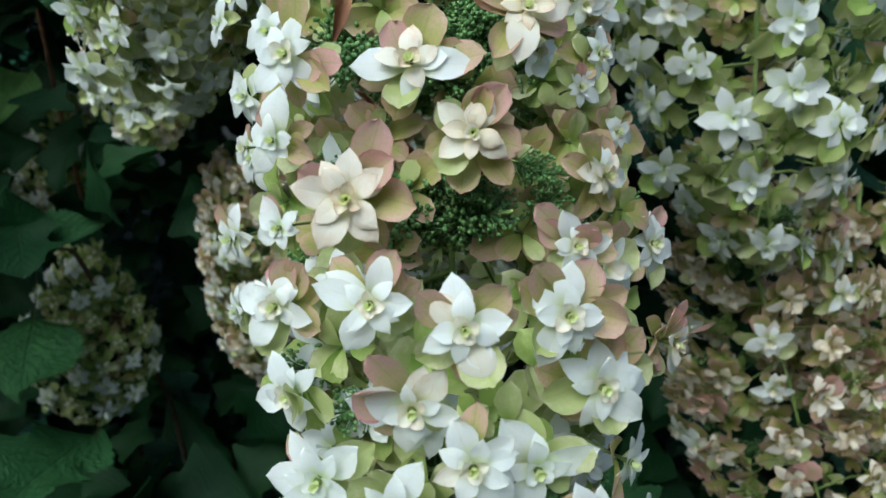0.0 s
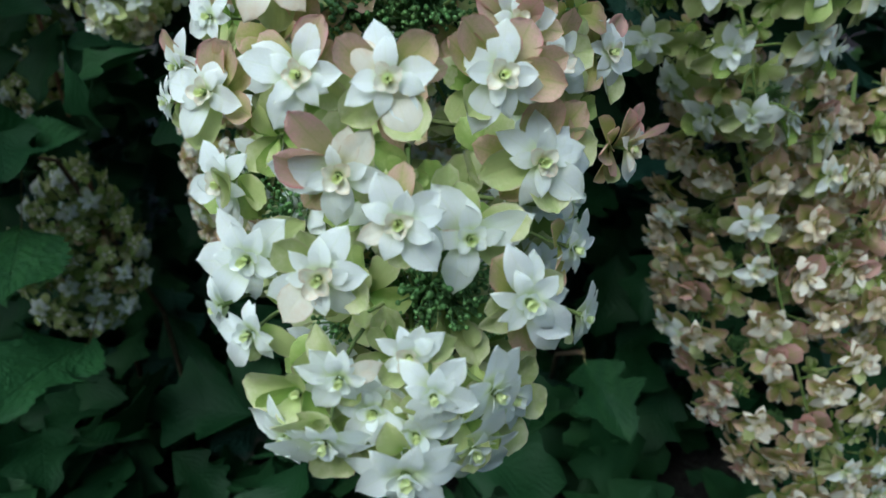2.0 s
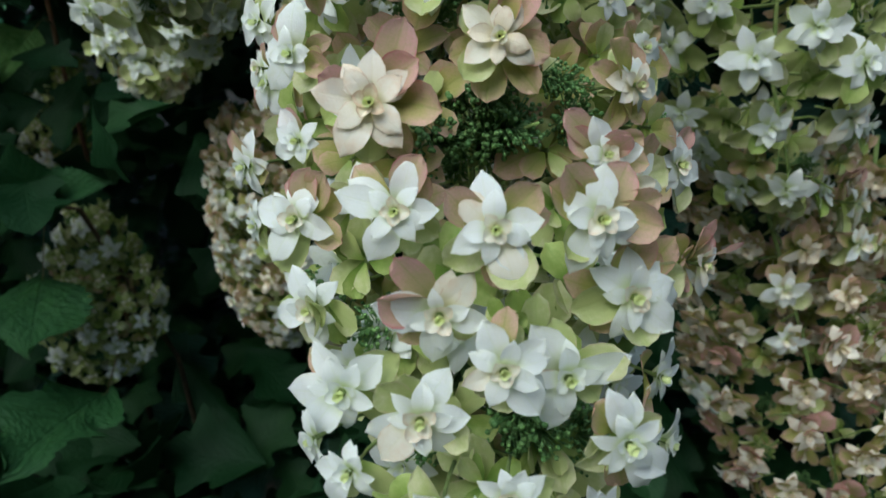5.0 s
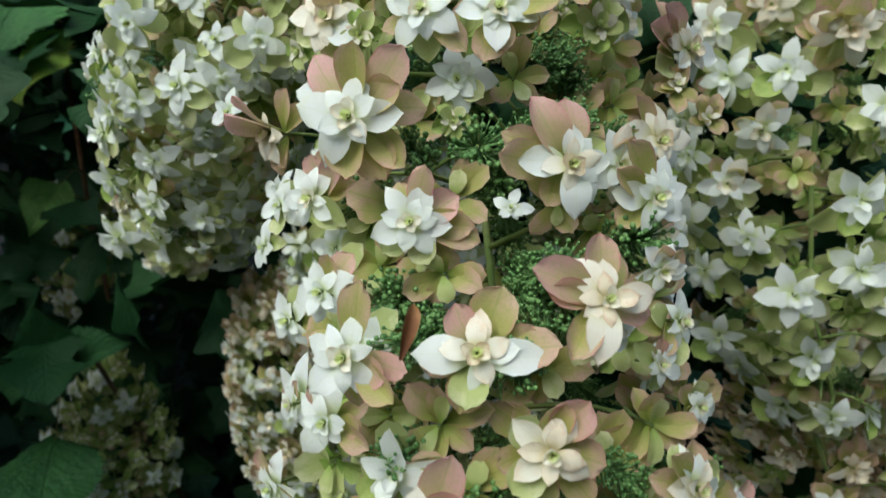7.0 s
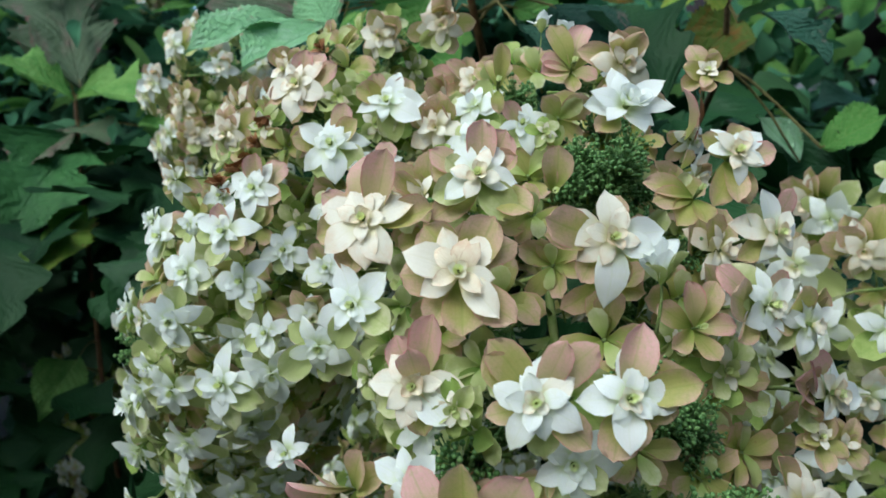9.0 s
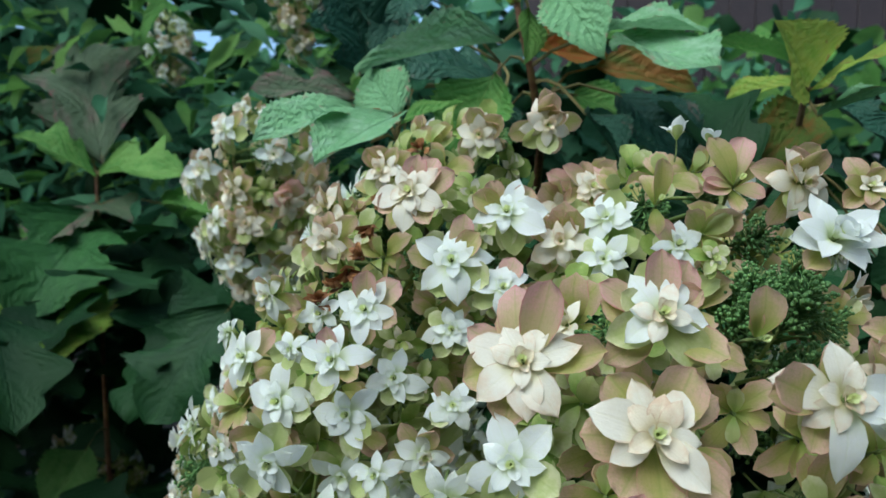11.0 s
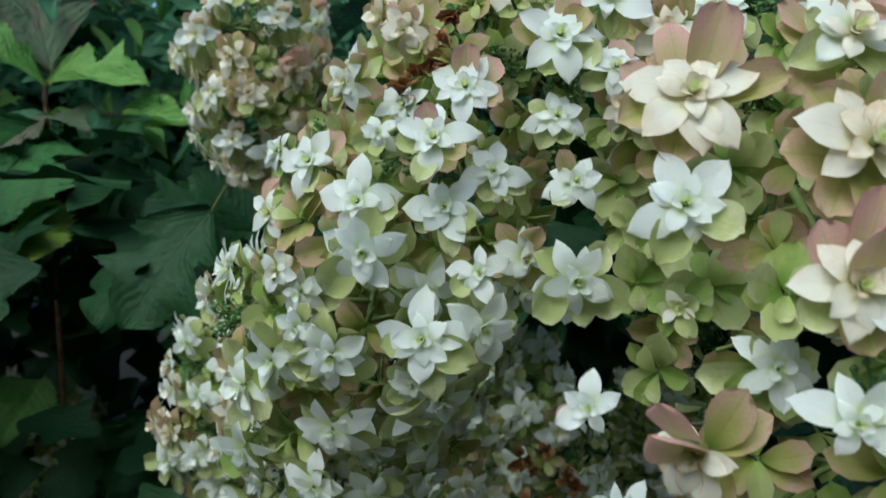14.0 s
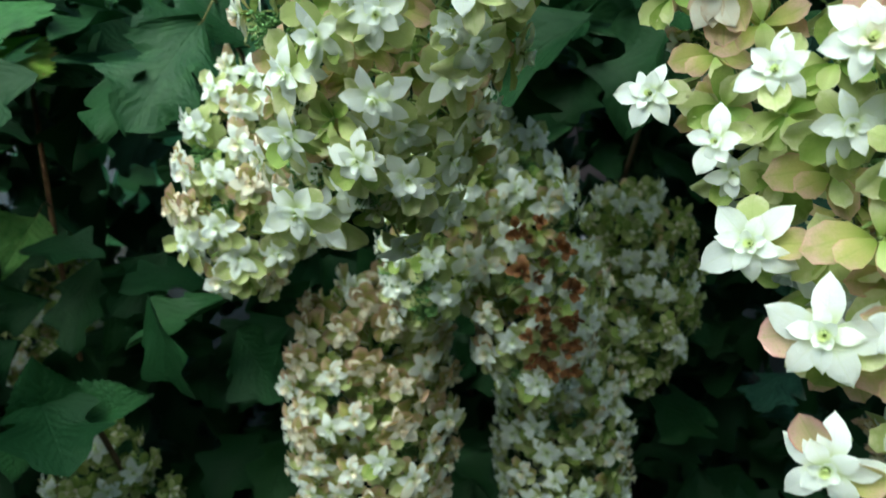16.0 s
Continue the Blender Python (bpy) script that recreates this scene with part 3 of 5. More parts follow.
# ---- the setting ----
# Soil colour taken down to near black, with the shade under the shrubs in it.
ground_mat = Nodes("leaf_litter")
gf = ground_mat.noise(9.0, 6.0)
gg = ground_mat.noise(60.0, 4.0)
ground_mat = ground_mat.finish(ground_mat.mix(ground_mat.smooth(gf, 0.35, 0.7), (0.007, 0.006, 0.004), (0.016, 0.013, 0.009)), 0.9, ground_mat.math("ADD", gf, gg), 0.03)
gx, gy = np.meshgrid(np.linspace(-1, 1, 61) ** 3 * 300, np.linspace(-1, 1, 61) ** 3 * 300)
gz = 0.03 * np.sin(gx * 1.3) * np.cos(gy * 1.1) * (np.abs(gx) + np.abs(gy) < 20)
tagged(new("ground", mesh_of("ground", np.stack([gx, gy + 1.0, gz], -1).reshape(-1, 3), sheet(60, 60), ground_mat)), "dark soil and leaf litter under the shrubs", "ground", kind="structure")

# a house with dark boarding above a shaded porch
board_mat = Nodes("dark_boards")
bf = board_mat.noise(6.0, 5.0)
board_mat = board_mat.finish(board_mat.mix(board_mat.smooth(bf, 0.3, 0.75), (0.020, 0.012, 0.013), (0.031, 0.019, 0.020)), 0.6, board_mat.noise(40.0, 4.0), 0.004)
# Dark grey in two mottled tones, for the porch floor, posts and railing.
grey_paint = Nodes("mottled_grey_paint")
grey_paint = grey_paint.finish(grey_paint.mix(grey_paint.smooth(grey_paint.noise(12.0, 5.0), 0.4, 0.8), (0.16, 0.16, 0.17), (0.10, 0.10, 0.11)), 0.6)


def box_mesh(name, sx, sy, sz, mat, bevel=0.004):
    bm = bmesh.new()
    bmesh.ops.create_cube(bm, size=1.0)
    bmesh.ops.scale(bm, vec=(sx, sy, sz), verts=bm.verts)
    if bevel:
        bmesh.ops.bevel(bm, geom=bm.edges[:], offset=bevel, segments=1, affect="EDGES")
    me = bpy.data.meshes.new(name)
    bm.to_mesh(me)
    bm.free()
    me.materials.append(mat)
    return me


house = tagged(new("house"), "dark brown boarded house wall above a shaded porch", "house")
house.location = (3.4, 6.0, 0)
part("wall", box_mesh("wall", 6.0, 0.16, 3.0, board_mat), house, pose(0, 0.12, 4.1))
part("lower_wall", box_mesh("lower_wall", 6.0, 0.12, 2.6, board_mat), house, pose(0, 1.3, 1.31))
board = box_mesh("board", 0.195, 0.03, 3.0, board_mat, 0.006)
for k in range(30):
    part("board", board, house, pose(-2.9 + 0.2 * k, 0.02, 4.1))
part("porch_floor", box_mesh("porch_floor", 6.0, 1.4, 0.2, grey_paint), house, pose(0, 0.6, 0.1))
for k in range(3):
    part("post", box_mesh("post", 0.14, 0.14, 2.4, grey_paint, 0.01), house, pose(-1.0 + 1.6 * k, 0.15, 1.4))
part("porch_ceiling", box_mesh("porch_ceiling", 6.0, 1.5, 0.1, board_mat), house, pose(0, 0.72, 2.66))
part("railing", box_mesh("railing", 5.6, 0.06, 0.10, grey_paint), house, pose(0, 0.1, 2.1))

# ---- leaves of the shrubs ----


NODES = {}


def branch(label, base, nodes, mat, r=0.0042):
    """A leafy branch: its stem from the ground up through its nodes."""
    root = tagged(new("leafy_branch"), label, "branch", "hydrangea branches")
    root.location = base
    pts = [Vector(p) - Vector(base) for p in (base, *nodes)]
    p, f = tube([tuple(q) for q in pts], [r * (1.6 - k / len(pts)) for k in range(len(pts))], 7)
    part("stem", mesh_of("stem", p, f, mat), root, None, "woody stem")
    NODES[root.name] = [Vector(nodes[k]).lerp(Vector(nodes[k + 1]), f / 6) for k in range(len(nodes) - 1) for f in range(1, 7)]
    return root


PETIOLE = bark("leaf_stalk", (0.16, 0.17, 0.05), (0.24, 0.14, 0.06))


def leaf(root, base, tip, up, width, mat, shape):
    ob = part("leaf", leaf_mesh(shape, mat), root, Matrix.Translation(-root.location) @ leaf_pose(base, tip, up, width))
    base, tip = Vector(base), Vector(tip)
    node = min(NODES[root.name], key=lambda q: (q - base).length)
    inside = ob.matrix_basis.inverted() @ Matrix.Translation(-root.location)
    bend = node.lerp(base, 0.6) + Vector((0, 0, 0.012)) - (tip - base) * 0.06
    line = [inside @ q for q in (node, node.lerp(bend, 0.5) + Vector((0, 0, 0.004)), bend, base, base + (tip - base) * 0.06)]
    r = 0.0020 / (tip - base).length
    p, f = tube([tuple(q) for q in line], [r * 1.3, r * 1.1, r, r, r * 0.8], 5)
    part("petiole", mesh_of("petiole", p, f, PETIOLE), ob)
    return ob


BR = {
    "tip": branch("young pale green leaves at a stem's tip above the flowers", (-0.16, 2.0, 0.0), [(-0.18, 1.9, 0.9), (-0.19, 1.45, 1.45), (-0.20, 1.04, 1.60), (-0.216, 0.945, 1.64)], TWIG),
    "back": branch("large dark oak-shaped leaves behind the flowers", (-0.1, 2.1, 0.0), [(-0.12, 1.9, 1.0), (-0.10, 1.36, 1.70), (-0.09, 1.3, 1.80)], TWIG),
    "crown": branch("tall shoot with pale, green and rusty leaves", (0.0, 2.0, 0.0), [(-0.02, 1.9, 0.9), (-0.03, 1.45, 1.5), (-0.05, 1.12, 1.66), (-0.067, 1.053, 1.722), (-0.09, 1.035, 1.82)], RED_TWIG, 0.005),
    "right": branch("shoot with broad yellow-green leaves", (0.3, 2.1, 0.0), [(0.3, 1.9, 0.9), (0.28, 1.4, 1.5), (0.255, 1.10, 1.64), (0.215, 0.98, 1.70)], TWIG),
    "left": branch("reddish shoot with purple and bright green lobed leaves", (-0.82, 1.7, 0.0), [(-0.83, 1.65, 0.7), (-0.84, 1.60, 1.1), (-0.845, 1.585, 1.48), (-0.852, 1.595, 1.66)], RED_TWIG),
    "mid": branch("dark oak-shaped leaves in the shade", (-0.42, 2.1, 0.0), [(-0.44, 1.9, 0.9), (-0.45, 1.5, 1.38), (-0.47, 1.3, 1.47)], TWIG),
    "under": branch("dark lobed leaf low under the long panicle", (0.3, 1.7, 0.0), [(0.29, 1.5, 0.3), (0.26, 1.1, 0.55), (0.235, 0.94, 0.645)], TWIG),
    "low": branch("low green lobed leaves in deep shade", (-0.6, 1.5, 0.0), [(-0.62, 1.45, 0.45), (-0.70, 1.3, 0.85), (-0.74, 1.24, 0.88)], TWIG),
}

# tip
leaf(BR["tip"], (-0.257, 0.930, 1.670), (-0.346, 0.860, 1.635), (0.05, -0.5, 0.85), 0.36, "pale", "ovate")
leaf(BR["tip"], (-0.216, 0.920, 1.662), (-0.279, 0.820, 1.618), (-0.1, -0.6, 0.8), 0.4, "pale", "ovate")
leaf(BR["tip"], (-0.217, 0.950, 1.666), (-0.257, 0.990, 1.729), (-0.35, -0.9, 0.25), 0.48, "pale", "ovate")
leaf(BR["tip"], (-0.213, 0.940, 1.656), (-0.147, 0.980, 1.696), (-0.1, -0.4, 0.9), 0.24, "bright", "ovate")
leaf(BR["tip"], (-0.248, 1.000, 1.648), (-0.304, 1.060, 1.629), (0.1, -0.5, 0.8), 0.4, "blue", "ovate")
leaf(BR["tip"], (-0.204, 0.990, 1.701), (-0.221, 1.050, 1.738), (0.5, -0.8, 0.3), 0.35, "narrow", "ovate")

# back
leaf(BR["back"], (-0.272, 1.280, 1.766), (-0.327, 1.200, 1.915), (0.1, -0.85, 0.5), 0.48, "blue", "lobed")
leaf(BR["back"], (-0.297, 1.220, 1.734), (-0.426, 1.160, 1.753), (0.1, -0.7, 0.7), 0.34, "purple", "lobed")
leaf(BR["back"], (-0.089, 1.220, 1.741), (-0.234, 1.160, 1.821), (0.1, -0.8, 0.55), 0.42, "blue", "lobed")
leaf(BR["back"], (-0.173, 1.300, 1.730), (-0.083, 1.200, 1.646), (-0.1, -0.8, 0.5), 0.45, "bright", "ovate")
leaf(BR["back"], (-0.225, 1.300, 1.913), (-0.268, 1.220, 1.808), (0.1, -0.9, 0.4), 0.4, "blue", "lobed")

leaf(BR["back"], (-0.242, 1.320, 1.877), (-0.152, 1.260, 1.941), (0.0, -0.9, 0.4), 0.45, "blue", "lobed")

# crown
leaf(BR["crown"], (-0.102, 1.030, 1.763), (-0.269, 0.980, 1.737), (-0.05, 0.3, 0.95), 0.22, "pale", "ovate")
leaf(BR["crown"], (-0.093, 1.030, 1.804), (-0.149, 0.980, 1.832), (0.1, -0.75, 0.6), 0.42, "lime", "ovate")
leaf(BR["crown"], (-0.087, 1.030, 1.808), (-0.036, 1.000, 1.839), (-0.1, -0.7, 0.65), 0.36, "lime", "ovate")
leaf(BR["crown"], (-0.045, 1.020, 1.824), (-0.007, 0.950, 1.734), (-0.35, -0.85, 0.4), 0.38, "pale", "ovate")
leaf(BR["crown"], (-0.001, 1.000, 1.766), (0.094, 0.930, 1.753), (0, -0.45, 0.9), 0.34, "pale", "ovate")
leaf(BR["crown"], (0.016, 0.980, 1.748), (0.082, 0.860, 1.699), (0.1, -0.72, 0.68), 0.4, "pale", "ovate")
leaf(BR["crown"], (-0.071, 1.100, 1.772), (0.041, 1.120, 1.772), (0, -0.9, 0.35), 0.34, "red", "ovate")
leaf(BR["crown"], (0.020, 1.120, 1.754), (0.143, 1.100, 1.724), (0.1, -0.8, 0.5), 0.34, "rust", "ovate")
leaf(BR["crown"], (0.032, 1.060, 1.708), (0.110, 0.980, 1.623), (0.15, -0.75, 0.6), 0.42, "blue", "ovate")
leaf(BR["crown"], (-0.017, 1.000, 1.678), (0.016, 0.950, 1.619), (0.5, -0.7, 0.5), 0.34, "blue", "ovate")
leaf(BR["crown"], (-0.012, 1.100, 1.715), (0.079, 1.060, 1.679), (0, -0.7, 0.7), 0.36, "bright", "ovate")
leaf(BR["crown"], (-0.112, 1.060, 1.732), (-0.164, 1.020, 1.627), (-0.2, -0.8, 0.5), 0.45, "bright", "ovate")
leaf(BR["crown"], (-0.090, 1.080, 1.700), (-0.133, 1.020, 1.646), (-0.2, -0.7, 0.6), 0.4, "blue", "ovate")
leaf(BR["crown"], (-0.073, 1.040, 1.802), (-0.075, 1.000, 1.735), (0.6, -0.7, 0.3), 0.3, "bright", "ovate")

# right
leaf(BR["right"], (0.200, 0.980, 1.725), (0.119, 1.000, 1.761), (0.1, -0.25, 0.95), 0.22, "bright", "ovate")
leaf(BR["right"], (0.210, 0.970, 1.694), (0.161, 0.900, 1.745), (-0.3, -0.85, 0.4), 0.5, "lime", "ovate")
leaf(BR["right"], (0.213, 0.970, 1.694), (0.251, 0.880, 1.727), (-0.1, -0.6, 0.75), 0.4, "lime", "lobed")
leaf(BR["right"], (0.227, 0.980, 1.669), (0.278, 0.920, 1.691), (0, -0.4, 0.9), 0.28, "pale", "ovate")
leaf(BR["right"], (0.234, 1.040, 1.717), (0.146, 1.080, 1.704), (0.1, -0.6, 0.7), 0.32, "lime", "ovate")
leaf(BR["right"], (0.258, 1.060, 1.688), (0.183, 1.000, 1.629), (0.1, -0.7, 0.6), 0.4, "rust", "ovate")
leaf(BR["right"], (0.289, 1.080, 1.699), (0.365, 1.050, 1.636), (0, -0.6, 0.8), 0.45, "blue", "lobed")
leaf(BR["right"], (0.356, 1.050, 1.532), (0.409, 1.000, 1.570), (0.0, -0.7, 0.7), 0.5, "bright", "ovate")
leaf(BR["right"], (0.334, 1.060, 1.516), (0.294, 1.080, 1.579), (0.2, -0.7, 0.6), 0.4, "pale", "ovate")

# left
leaf(BR["left"], (-0.841, 1.600, 1.682), (-0.928, 1.660, 1.978), (0.1, -0.8, 0.55), 0.46, "purple", "lobed")
leaf(BR["left"], (-0.839, 1.580, 1.659), (-0.663, 1.500, 1.681), (-0.1, -0.6, 0.8), 0.36, "bright", "lobed")
leaf(BR["left"], (-0.841, 1.570, 1.653), (-0.937, 1.500, 1.743), (0.1, -0.6, 0.8), 0.36, "bright", "lobed")
leaf(BR["left"], (-0.850, 1.590, 1.603), (-0.913, 1.450, 1.531), (0.1, -0.45, 0.9), 0.42, "purple", "lobed")
leaf(BR["left"], (-0.840, 1.580, 1.602), (-0.744, 1.500, 1.590), (0.1, -0.45, 0.9), 0.45, "purple", "ovate")
leaf(BR["left"], (-0.747, 1.520, 1.531), (-0.727, 1.500, 1.614), (-0.6, -0.7, 0.3), 0.22, "narrow", "ovate")
leaf(BR["left"], (-0.706, 1.550, 1.602), (-0.580, 1.500, 1.596), (0, -0.6, 0.8), 0.3, "bright", "ovate")
leaf(BR["left"], (-1.008, 1.750, 1.946), (-1.046, 1.700, 1.887), (0, -0.8, 0.5), 0.4, "rust", "ovate")
leaf(BR["left"], (-0.91, 1.46, 1.44), (-0.77, 1.30, 1.38), (0.3, -0.4, 0.9), 0.6, "lime", "ovate")
leaf(BR["left"], (-0.84, 1.58, 1.58), (-0.86, 1.34, 1.44), (0.3, -0.6, 0.8), 0.5, "lit_green", "lobed")

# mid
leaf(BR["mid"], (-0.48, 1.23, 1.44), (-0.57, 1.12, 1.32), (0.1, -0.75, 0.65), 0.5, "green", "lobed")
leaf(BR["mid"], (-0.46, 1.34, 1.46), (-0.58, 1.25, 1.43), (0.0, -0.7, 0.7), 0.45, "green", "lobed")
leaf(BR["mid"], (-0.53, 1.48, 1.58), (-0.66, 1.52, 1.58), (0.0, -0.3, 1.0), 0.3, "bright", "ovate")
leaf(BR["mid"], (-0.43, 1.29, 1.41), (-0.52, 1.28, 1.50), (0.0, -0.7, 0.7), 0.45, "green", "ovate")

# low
leaf(BR["low"], (-0.73, 1.19, 0.76), (-0.67, 1.01, 0.72), (0.3, -0.7, 0.6), 0.5, "lit_green", "ovate")
leaf(BR["low"], (-0.63, 1.14, 0.55), (-0.65, 0.90, 0.62), (0.2, -0.5, 0.8), 0.45, "lit_green", "lobed")
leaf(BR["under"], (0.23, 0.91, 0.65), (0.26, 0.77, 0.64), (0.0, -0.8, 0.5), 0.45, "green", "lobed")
leaf(BR["low"], (-0.72, 1.22, 0.87), (-0.61, 1.18, 0.95), (-0.1, -0.7, 0.7), 0.4, "lit_green", "ovate")
leaf(BR["low"], (-0.73, 1.22, 0.87), (-0.72, 1.16, 1.00), (0.2, -0.7, 0.7), 0.4, "lit_green", "ovate")
leaf(BR["low"], (-0.77, 1.21, 0.89), (-0.74, 1.10, 0.88), (0.2, -0.7, 0.7), 0.4, "lit_green", "ovate")
leaf(BR["left"], (-0.82, 1.67, 1.02), (-0.65, 1.59, 0.91), (0.0, -0.8, 0.5), 0.5, "lit_green", "lobed")
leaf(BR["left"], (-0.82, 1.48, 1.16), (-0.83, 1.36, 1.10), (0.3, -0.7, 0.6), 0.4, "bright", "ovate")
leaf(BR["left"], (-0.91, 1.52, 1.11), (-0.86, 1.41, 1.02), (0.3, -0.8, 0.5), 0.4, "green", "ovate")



def thicket(name, label, count, box, mats, size, shape, seed, up=(0, -0.6, 0.8), loose=0.5, keep=None, kind="stuff", category="foliage", res=(4, 16)):
    """Many leaves nobody could count, in one mesh, inside a box of the plan."""
    g = random.Random(seed)
    protos = [leaf_shape(shape, g, *res) for _ in range(5)]
    P, F, U, S, total = [], [], [], [], 0
    made = 0
    while made < count:
        b = Vector([g.uniform(*side) for side in box])
        if keep and not keep(b):
            count -= 0.2
            continue
        made += 1
        way = Vector((g.gauss(0, 1), g.gauss(-0.4, 0.8), g.gauss(-0.35, 0.5))).normalized()
        n = (Vector(up) + Vector((g.gauss(0, loose), g.gauss(0, loose), g.gauss(0, loose)))).normalized()
        m = np.array(leaf_pose(b, b + way * g.uniform(*size), n, g.uniform(0.38, 0.5) if shape != "narrow" else g.uniform(0.10, 0.16)))
        p, f, uv = protos[made % 5]
        P.append(p @ m[:3, :3].T + m[:3, 3])
        F.append(np.array(f) + total)
        U.append(uv)
        S.append(np.full(len(f), g.randrange(len(mats))))
        total += len(p)
    me = mesh_of(name, np.concatenate(P), np.concatenate(F), [LEAF[k] for k in mats], np.concatenate(U), np.concatenate(S))
    return tagged(new(name, me), label, category, kind=kind)


# the inside of the shrub: leaves in layers, dark for want of light and by a leaf colour with shade in it
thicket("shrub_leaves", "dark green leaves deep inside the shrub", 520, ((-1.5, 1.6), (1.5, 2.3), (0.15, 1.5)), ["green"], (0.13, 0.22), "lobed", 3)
# The roof's outer wings lie out of view, added to darken what is below.
thicket("shrub_canopy", "leaves roofing the shrub, with unseen wings added to shade its inside", 1000, ((-2.2, 2.0), (0.4, 2.6), (1.40, 1.62)), ["green"], (0.13, 0.22), "lobed", 4, (0, -0.2, 1), 0.3, lambda p: p.x < -0.78 or p.x > 0.78 or (p.y > 0.95 and not (p.x < -0.12 and p.y < 1.25)))
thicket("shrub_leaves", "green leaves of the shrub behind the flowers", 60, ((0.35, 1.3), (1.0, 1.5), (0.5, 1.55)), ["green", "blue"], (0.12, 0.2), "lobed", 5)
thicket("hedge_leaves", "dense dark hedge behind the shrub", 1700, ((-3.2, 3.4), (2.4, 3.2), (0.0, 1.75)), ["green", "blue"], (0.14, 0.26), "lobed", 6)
thicket("narrow_leaves", "narrow blue-green leaves of a neighbouring shrub", 700, ((-1.5, -0.25), (1.6, 2.3), (1.4, 2.1)), ["narrow", "narrow", "bright"], (0.08, 0.14), "narrow", 7, (0, -0.3, 0.9), 0.5, None, "stuff", "foliage", (2, 8))
thicket("tree_leaves", "green trees beyond the garden", 4700, ((-5.5, 1.5), (3.0, 5.2), (1.5, 4.0)), ["narrow", "narrow", "bright"], (0.09, 0.2), "ovate", 8, (0, -0.5, 0.8), 0.6, lambda p: noise.noise(p * 1.1) > (-0.55 if p.z < 2.5 else 0.12), "stuff", "foliage", (2, 6))
thicket("tree_leaves", "distant trees", 3400, ((-14.0, 12.0), (9.0, 13.0), (0.0, 6.5)), ["green", "narrow"], (0.4, 0.8), "ovate", 9, (0, -0.5, 0.8), 0.6, lambda p: noise.noise(p * 0.5) > (-0.4 if p.z < 3.6 else 0.15), "stuff", "foliage", (2, 6))
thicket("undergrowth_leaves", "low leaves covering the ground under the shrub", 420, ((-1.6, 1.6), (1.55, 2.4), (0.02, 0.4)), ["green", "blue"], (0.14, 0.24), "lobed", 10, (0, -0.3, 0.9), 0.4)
# Three unseen hedges, added to cut the low sky light from back and sides.
thicket("hedge_leaves", "unseen dark hedge added behind the viewer to block low sky light", 2200, ((-5.0, 5.0), (-3.6, -3.0), (0.0, 3.8)), ["green"], (0.3, 0.5), "ovate", 12, (0, 0.7, 0.6), 0.5, None, "stuff", "foliage", (2, 6))
thicket("hedge_leaves", "unseen dark hedge added at one side to block low sky light", 1200, ((-4.0, -3.4), (-2.4, 4.0), (0.0, 3.0)), ["green"], (0.3, 0.5), "ovate", 13, (0.7, 0, 0.6), 0.5, None, "stuff", "foliage", (2, 6))
thicket("hedge_leaves", "unseen dark hedge added at one side to block low sky light", 1200, ((3.4, 4.0), (-2.4, 4.0), (0.0, 4.2)), ["green"], (0.3, 0.5), "ovate", 14, (-0.7, 0, 0.6), 0.5, None, "stuff", "foliage", (2, 6))
# Overhead leaves added, mostly out of view, to keep light off the background.
thicket("tree_crown", "tree crown added overhead to shade the back of the shrub", 2400, ((-3.4, 3.0), (0.3, 4.4), (2.4, 3.1)), ["green", "narrow"], (0.18, 0.28), "ovate", 15, (0, 0, 1), 0.5, lambda p: (1.35 < p.y < 2.2 and p.x > -0.55) or (p.x < -1.2 and p.y > 1.2 and noise.noise(p * 2.2) < -0.03) or (p.x > 0.9 and p.y < 1.2), "stuff", "foliage", (2, 6))

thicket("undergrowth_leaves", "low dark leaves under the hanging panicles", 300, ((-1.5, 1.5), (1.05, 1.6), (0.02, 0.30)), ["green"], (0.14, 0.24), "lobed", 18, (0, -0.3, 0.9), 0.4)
# Never in view: these leaves are added to stop front light reaching the ground.
thicket("shrub_leaves", "unseen leaves added below the viewer to shade the low ground", 620, ((-1.7, 1.7), (-0.35, 0.40), (0.1, 0.60)), ["green"], (0.14, 0.22), "lobed", 19, (0, -0.5, 0.9), 0.4)
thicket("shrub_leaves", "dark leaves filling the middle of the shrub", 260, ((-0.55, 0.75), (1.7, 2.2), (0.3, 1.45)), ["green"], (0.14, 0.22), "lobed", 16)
thicket("shrub_leaves", "loose green shrub in front of the house", 900, ((0.9, 3.4), (3.2, 4.2), (0.6, 2.5)), ["narrow", "green", "bright"], (0.10, 0.2), "ovate", 17, (0, -0.5, 0.8), 0.6, lambda p: noise.noise(p * 1.6) > -0.35, "stuff", "foliage", (2, 6))

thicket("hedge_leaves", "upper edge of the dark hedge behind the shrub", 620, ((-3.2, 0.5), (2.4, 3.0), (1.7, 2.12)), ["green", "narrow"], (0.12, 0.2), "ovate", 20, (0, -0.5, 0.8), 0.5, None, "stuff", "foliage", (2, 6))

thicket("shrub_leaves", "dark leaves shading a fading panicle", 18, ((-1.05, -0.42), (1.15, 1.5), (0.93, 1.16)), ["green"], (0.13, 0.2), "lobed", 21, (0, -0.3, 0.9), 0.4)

# ---- flower panicles ----
near = Panicle("long arching panicle of double white, cream and pink florets", [((-0.02, 0.74, 1.58), 0.06), ((-0.02, 0.66, 1.47), 0.12), ((-0.015, 0.56, 1.36), 0.125), ((0.0, 0.44, 1.22), 0.115), ((0.01, 0.33, 1.10), 0.095), ((0.012, 0.25, 1.04), 0.03)], 21)
